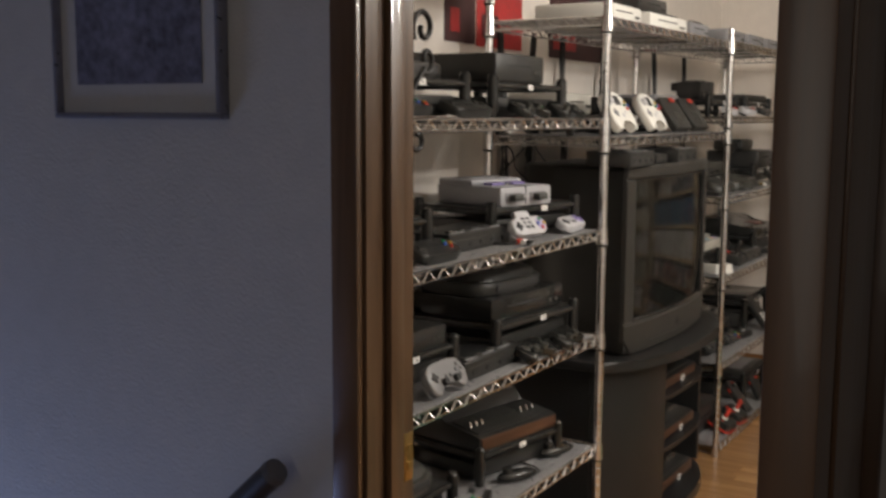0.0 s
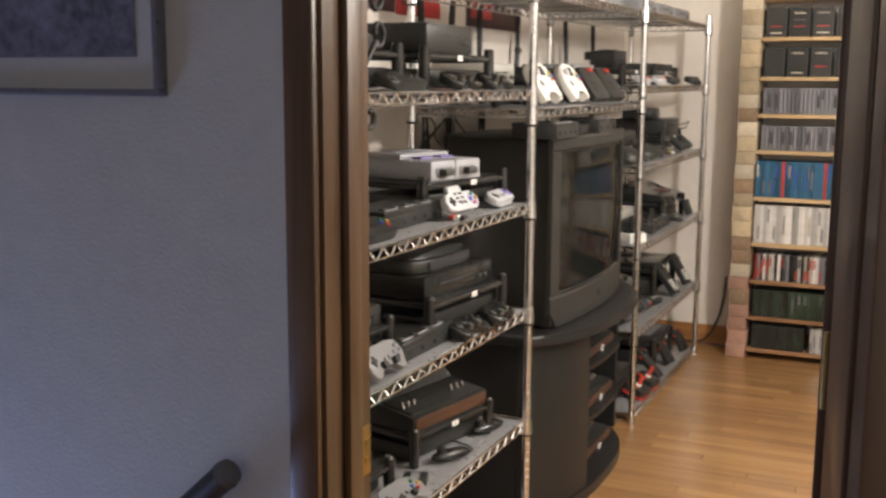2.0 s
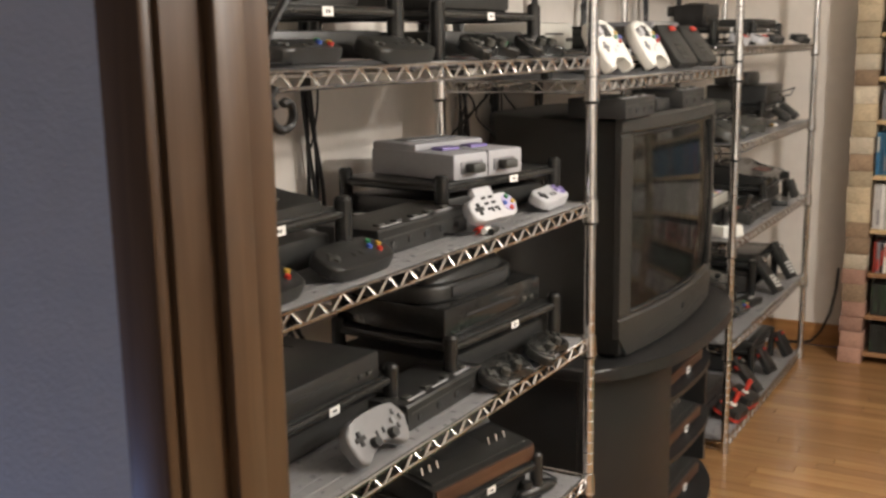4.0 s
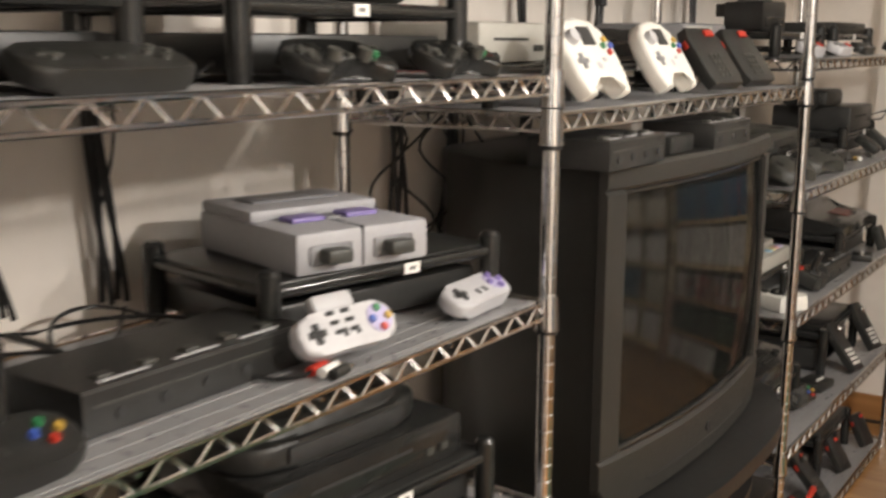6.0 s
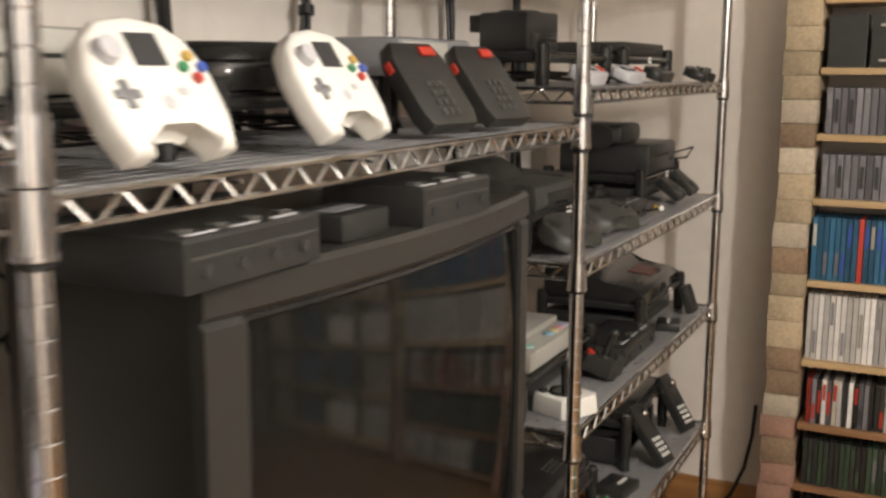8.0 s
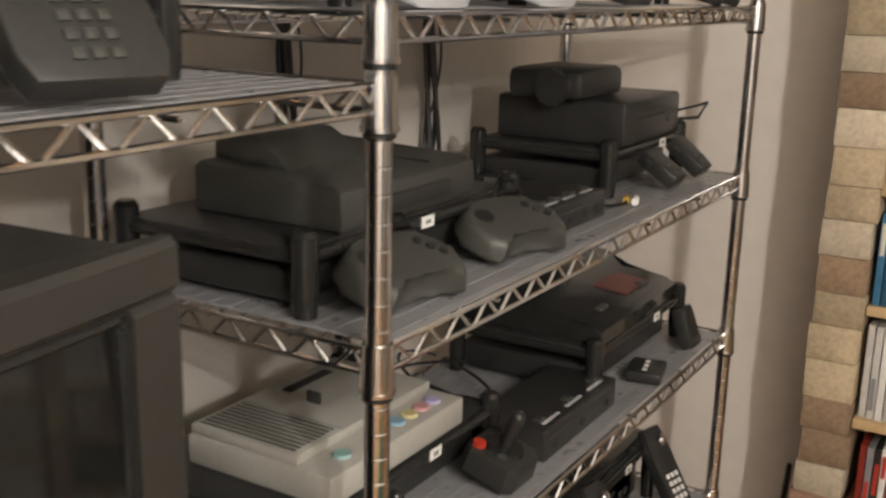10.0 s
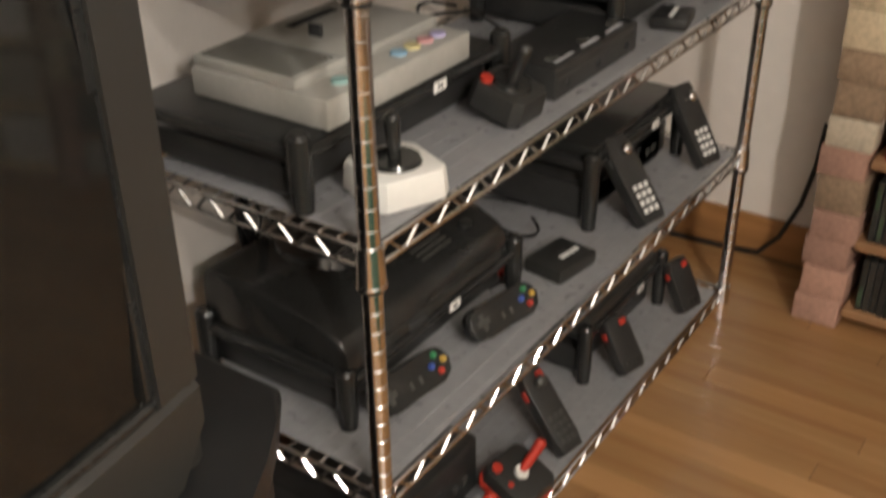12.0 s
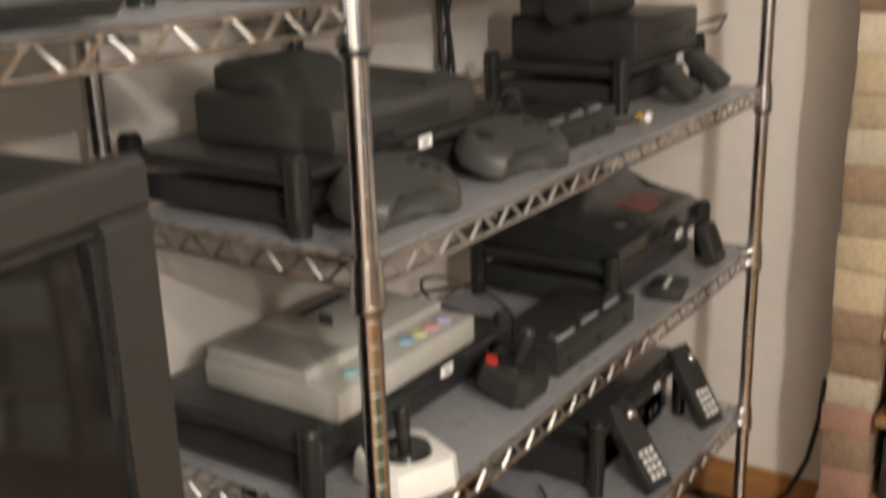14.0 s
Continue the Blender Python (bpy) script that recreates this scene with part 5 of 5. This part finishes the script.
for y, a, b, s in ((1.66, 1.66, 1.03, 0.10), (1.90, 1.66, 1.02, 0.03), (2.52, 1.60, 1.05, 0.05), (2.76, 1.60, 0.95, -0.04), (2.99, 1.60, 0.98, 0.03), (3.37, 1.60, 1.22, -0.05), (3.92, 1.60, 1.03, 0.03), (4.31, 1.60, 1.02, 0.02), (1.75, 1.0, 0.72, 0.12), (4.05, 0.98, 0.72, 0.03), (3.75, 0.70, 0.38, 0.04)):
    hanging_cords(y, a, b, s, 4)
t = thing("tangled_cords", "tangle of thin black cords behind the television", "cord")
for k in range(5):
    y0 = 2.50 + 0.07 * k
    pts = [(-1.375 + 0.03 * math.sin(u * 0.55 + k), y0 + (0.008 + 0.0015 * u) * math.sin(u * 0.45 + k * 1.7), 1.245 - 0.0155 * u) for u in range(18)]
    part("cord", tube(B(), pts, 0.0028), "cable", t)


def loose_cable(y0, y1, z, seed, x0=-1.30, x1=-1.06, n=3):
    """Thin cords that lie in loops on a shelf behind and under the risers."""
    rr = random.Random(seed)
    t = thing("loose_cords", "thin black cords lying in loops on the shelf", "cord", None, "loose cords")
    for k in range(n):
        ph, pts = rr.uniform(0, 6), []
        for i in range(26):
            u = i / 25
            pts.append((x0 + (x1 - x0) * (0.5 + 0.5 * math.sin(ph + 7 * u + k)), y0 + (y1 - y0) * u + 0.03 * math.cos(ph + 9 * u), z + 0.005 + 0.018 * abs(math.sin(ph + 6 * u + 2 * k))))
        part("cord", tube(B(), pts, 0.0028), "cable", t)


for seed, (y0, y1, lv, xa, xb) in enumerate(((1.70, 1.86, 1.322, -1.36, -1.08), (2.22, 2.31, 1.322, -1.36, -1.10), (1.64, 1.90, 1.008, -1.38, -1.20), (2.30, 2.32, 1.008, -1.38, -1.12), (1.70, 1.85, 0.705, -1.38, -1.14), (2.62, 2.70, 1.270, -1.36, -1.06), (3.02, 3.10, 1.270, -1.36, -1.08), (4.02, 4.10, 1.330, -1.36, -1.06), (4.02, 4.34, 1.022, -1.40, -1.18), (4.0, 4.22, 0.710, -1.38, -1.16), (4.05, 4.22, 0.366, -1.38, -1.12))):
    loose_cable(y0, y1, deck(lv), seed + 3, xa, xb)
t = thing("floor_cable", "black cable running from the floor up the wall", "cable")
pts = [(-1.28, 4.93, 0.006), (-1.15, 4.945, 0.006), (-1.03, 4.955, 0.006), (-0.96, 4.945, 0.02), (-0.92, 4.950, 0.07), (-0.885, 4.955, 0.16), (-0.868, 4.96, 0.26), (-0.862, 4.962, 0.36)]
part("cord", tube(B(), pts, 0.0055, 8), "cable", t)

# ---- prints on the wall above the shelves ----
for y0, y1, z0, z1, k, lab in ((2.24, 2.42, 1.545, 1.80, "shade_dark", "dark poster print on the wall"), (2.43, 2.735, 1.54, 1.80, "shade_red", "bright red poster print on the wall"), (2.95, 3.44, 1.53, 1.80, "shade_dark", "dark red poster print on the wall")):
    t = thing("poster", lab, "poster", None, "wall posters")
    part("sheet", box(B(), WX + 0.0005, WX + 0.004, y0, y1, z0, z1), k, t)
    bm = box(B(), WX + 0.004, WX + 0.0055, y0 + 0.03, y0 + (y1 - y0) * 0.45, z0 + 0.03, z0 + 0.10)
    part("printed_patch", bm, "shade_red" if k == "shade_dark" else "shade_dark", t)

# ---- wrought iron bracket on the room side of the door casing ----
t = thing("iron_bracket", "black wrought iron scroll bracket beside the doorway", "bracket")
IX, IY = -0.745, DY1 + 0.0185


def curl(cy, cz, r0, r1, a0, a1, n=20):
    """A spiral in the bracket's plane from radius r0 to r1."""
    pts = []
    for i in range(n + 1):
        u = i / n
        a, r = math.radians(a0 + (a1 - a0) * u), r0 + (r1 - r0) * u
        pts.append((IX, cy + r * math.cos(a), cz + r * math.sin(a)))
    return pts


part("back_bar", box(B(), IX - 0.008, IX + 0.008, IY, IY + 0.006, 1.26, 1.52, 0.001), "iron", t)
part("upper_curl", tube(B(), curl(IY + 0.062, 1.468, 0.034, 0.008, 215, -200), 0.0048, 8), "iron", t)
part("middle_curl", tube(B(), curl(IY + 0.070, 1.418, 0.024, 0.008, 250, 560), 0.0045, 8), "iron", t)
part("stem", tube(B(), [(IX, IY + 0.066 - 0.052 * math.sin(u * 0.26), 1.404 - 0.0125 * u) for u in range(10)], 0.0048, 8), "iron", t)
part("lower_curl", tube(B(), curl(IY + 0.044, 1.288, 0.026, 0.007, 120, 470), 0.0045, 8), "iron", t)
part("link_bar", rod(B(), (IX, IY + 0.003, 1.45), (IX, IY + 0.034, 1.452), 0.0045, 8), "iron", t)

# ---- rug, hall picture, handrail, assumed lamp bodies ----
t = thing("rug", "dark green woven rug on the oak floor", "rug")
part("woven_mat", box(B(), -0.115, 1.1, 2.35, 3.76, 0.0, 0.008, 0.003), "rug", t)
t = thing("picture", "framed print with wide pale mat on the hall wall", "picture")
PX0, PX1, PZ0, PZ1, py = -1.382, -0.985, 1.319, 1.72, DY0 - 0.0005
bm = B()
for a, b, c, d in ((PX0, PX1, PZ0, PZ0 + 0.010), (PX0, PX1, PZ1 - 0.010, PZ1), (PX0, PX0 + 0.010, PZ0 + 0.010, PZ1 - 0.010), (PX1 - 0.010, PX1, PZ0 + 0.010, PZ1 - 0.010)):
    box(bm, a, b, py - 0.022, py, c, d, 0.002)
part("frame", bm, "pic_frame", t)
part("mat_board", box(B(), PX0 + 0.009, PX1 - 0.009, py - 0.008, py - 0.001, PZ0 + 0.009, PZ1 - 0.009), "pic_mat", t)
part("print", box(B(), PX0 + 0.05, PX1 - 0.05, py - 0.0105, py - 0.0075, PZ0 + 0.058, PZ1 - 0.055), "pic_art", t, "dim dark blue print")
t = thing("handrail", "dark round handrail with grey end cap", "handrail")
a, b = Vector((-0.852, 0.765, 0.772)), Vector((-1.72, 0.765, -0.03))
part("rail", rod(B(), a, b, 0.021, 20), "rail", t)
d = (a - b).normalized()
bm = rod(B(), a, a + d * 0.012, 0.0225, 20, 0.020)
part("end_cap", bm, "rail_cap", t)
p = a + (b - a) * 0.10
part("bracket", tube(B(), [p + Vector((0, 0, -0.018)), p + Vector((0, 0.01, -0.045)), p + Vector((0, 0.045, -0.06)), p + Vector((0, 0.0655, -0.06))], 0.007, 8), "rail", t)
# lamp bodies are assumed and out of view; they carry the room lights
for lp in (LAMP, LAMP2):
    t = thing("assumed_lamp", "assumed hanging lamp body, out of view, carrying a room light", "lamp", pose(lp[0], lp[1], 0), "hanging lamps")
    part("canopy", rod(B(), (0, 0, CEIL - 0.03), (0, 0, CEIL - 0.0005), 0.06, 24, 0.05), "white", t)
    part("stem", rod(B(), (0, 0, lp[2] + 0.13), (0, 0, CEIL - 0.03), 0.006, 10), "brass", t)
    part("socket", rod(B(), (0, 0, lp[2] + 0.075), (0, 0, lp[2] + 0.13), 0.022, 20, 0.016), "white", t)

# a second bookcase along the end wall and shelves across the room, both seen in the television glass
bc3 = thing("bookcase", "pine bookcase of four bays packed with game cases", "bookcase")
for z in (0.06, 0.30, 0.54, 0.78, 1.02, 1.26, 1.50, 1.74):
    part("board", box(B(), 0.44, 1.96, NY - 0.23, NY - 0.0145, z - 0.012, z + 0.008, 0.002), "pine", bc3)
for x in (0.43, 0.81, 1.19, 1.57, 1.9605):
    part("upright", box(B(), x, x + 0.018, NY - 0.235, NY - 0.0145, 0.0, 1.80), "brownboard", bc3)
rs = random.Random(14)
for z in (0.06, 0.30, 0.54, 0.78, 1.02, 1.26, 1.50):
    for x in (0.452, 0.832, 1.212, 1.592):
        key = rs.choice(("case_white", "case_grey", "case_blue", "case_cream", "case_white", "case_cream"))
        o = thing("case_block", "packed block of game cases on a pine board", "game cases", None, "packed cases")
        part("cases", box(B(), x, x + rs.uniform(0.28, 0.35), NY - 0.20, NY - 0.03, z + 0.0085, z + rs.uniform(0.15, 0.20), 0.003), key, o)
bc2 = thing("wall_shelves", "tall shelves of light game cases across the room", "bookcase")
for z in (0.1, 0.4, 0.7, 1.0, 1.3, 1.6, 1.9):
    part("board", box(B(), EX - 0.26, EX - 0.0005, 1.6, 4.4, z - 0.02, z, 0.002), "brownboard", bc2)
for y in (1.6, 2.3, 3.0, 3.7, 4.38):
    part("upright", box(B(), EX - 0.26, EX - 0.0005, y, y + 0.02, 0.0, 1.95), "brownboard", bc2)
rs = random.Random(4)
for z in (0.1, 0.4, 0.7, 1.0, 1.3, 1.6):
    for y0 in (1.63, 2.33, 3.03, 3.73):
        key = rs.choice(("case_white", "case_grey", "case_blue", "case_cream", "case_black", "case_white"))
        o = thing("case_block", "packed block of game cases on a wall shelf", "game cases", None, "packed cases")
        part("cases", box(B(), EX - 0.22, EX - 0.03, y0, y0 + rs.uniform(0.45, 0.62), z + 0.0005, z + rs.uniform(0.17, 0.23), 0.003), key, o)

# ---- floor strips, last ----
W, rs = 0.0572, random.Random(9)
plank_lengths = (0.62, 0.84, 1.05, 1.3)
PLK = {l: mesh_of(box(B(), 0.0006, l - 0.0006, 0.0005, W - 0.0005, -0.012, 0.0, 0.0008), "plank", M["plank"], False) for l in plank_lengths}
rest, y, count = B(), DY1 + 0.001, 0
while y < NY - W:
    x = WX - rs.uniform(0, 0.5)
    while x < EX:
        l = rs.choice(plank_lengths)
        if x > WX and x + l < EX - 0.02 and x < 0.75 and count < 300:
            o = new("plank", PLK[l])
            o.parent, o.location = floor, (x, y, 0)
            count += 1
        else:
            a, b = max(x, WX + 0.001), min(x + l, EX - 0.001)
            if b - a > 0.02:
                box(rest, a + 0.0006, b - 0.0006, y + 0.0005, y + W - 0.0005, -0.012, 0.0)
        x += l
    y += W
o = part("plank_rest", rest, "plank", floor, smooth=False)
o["kind"] = "stuff"
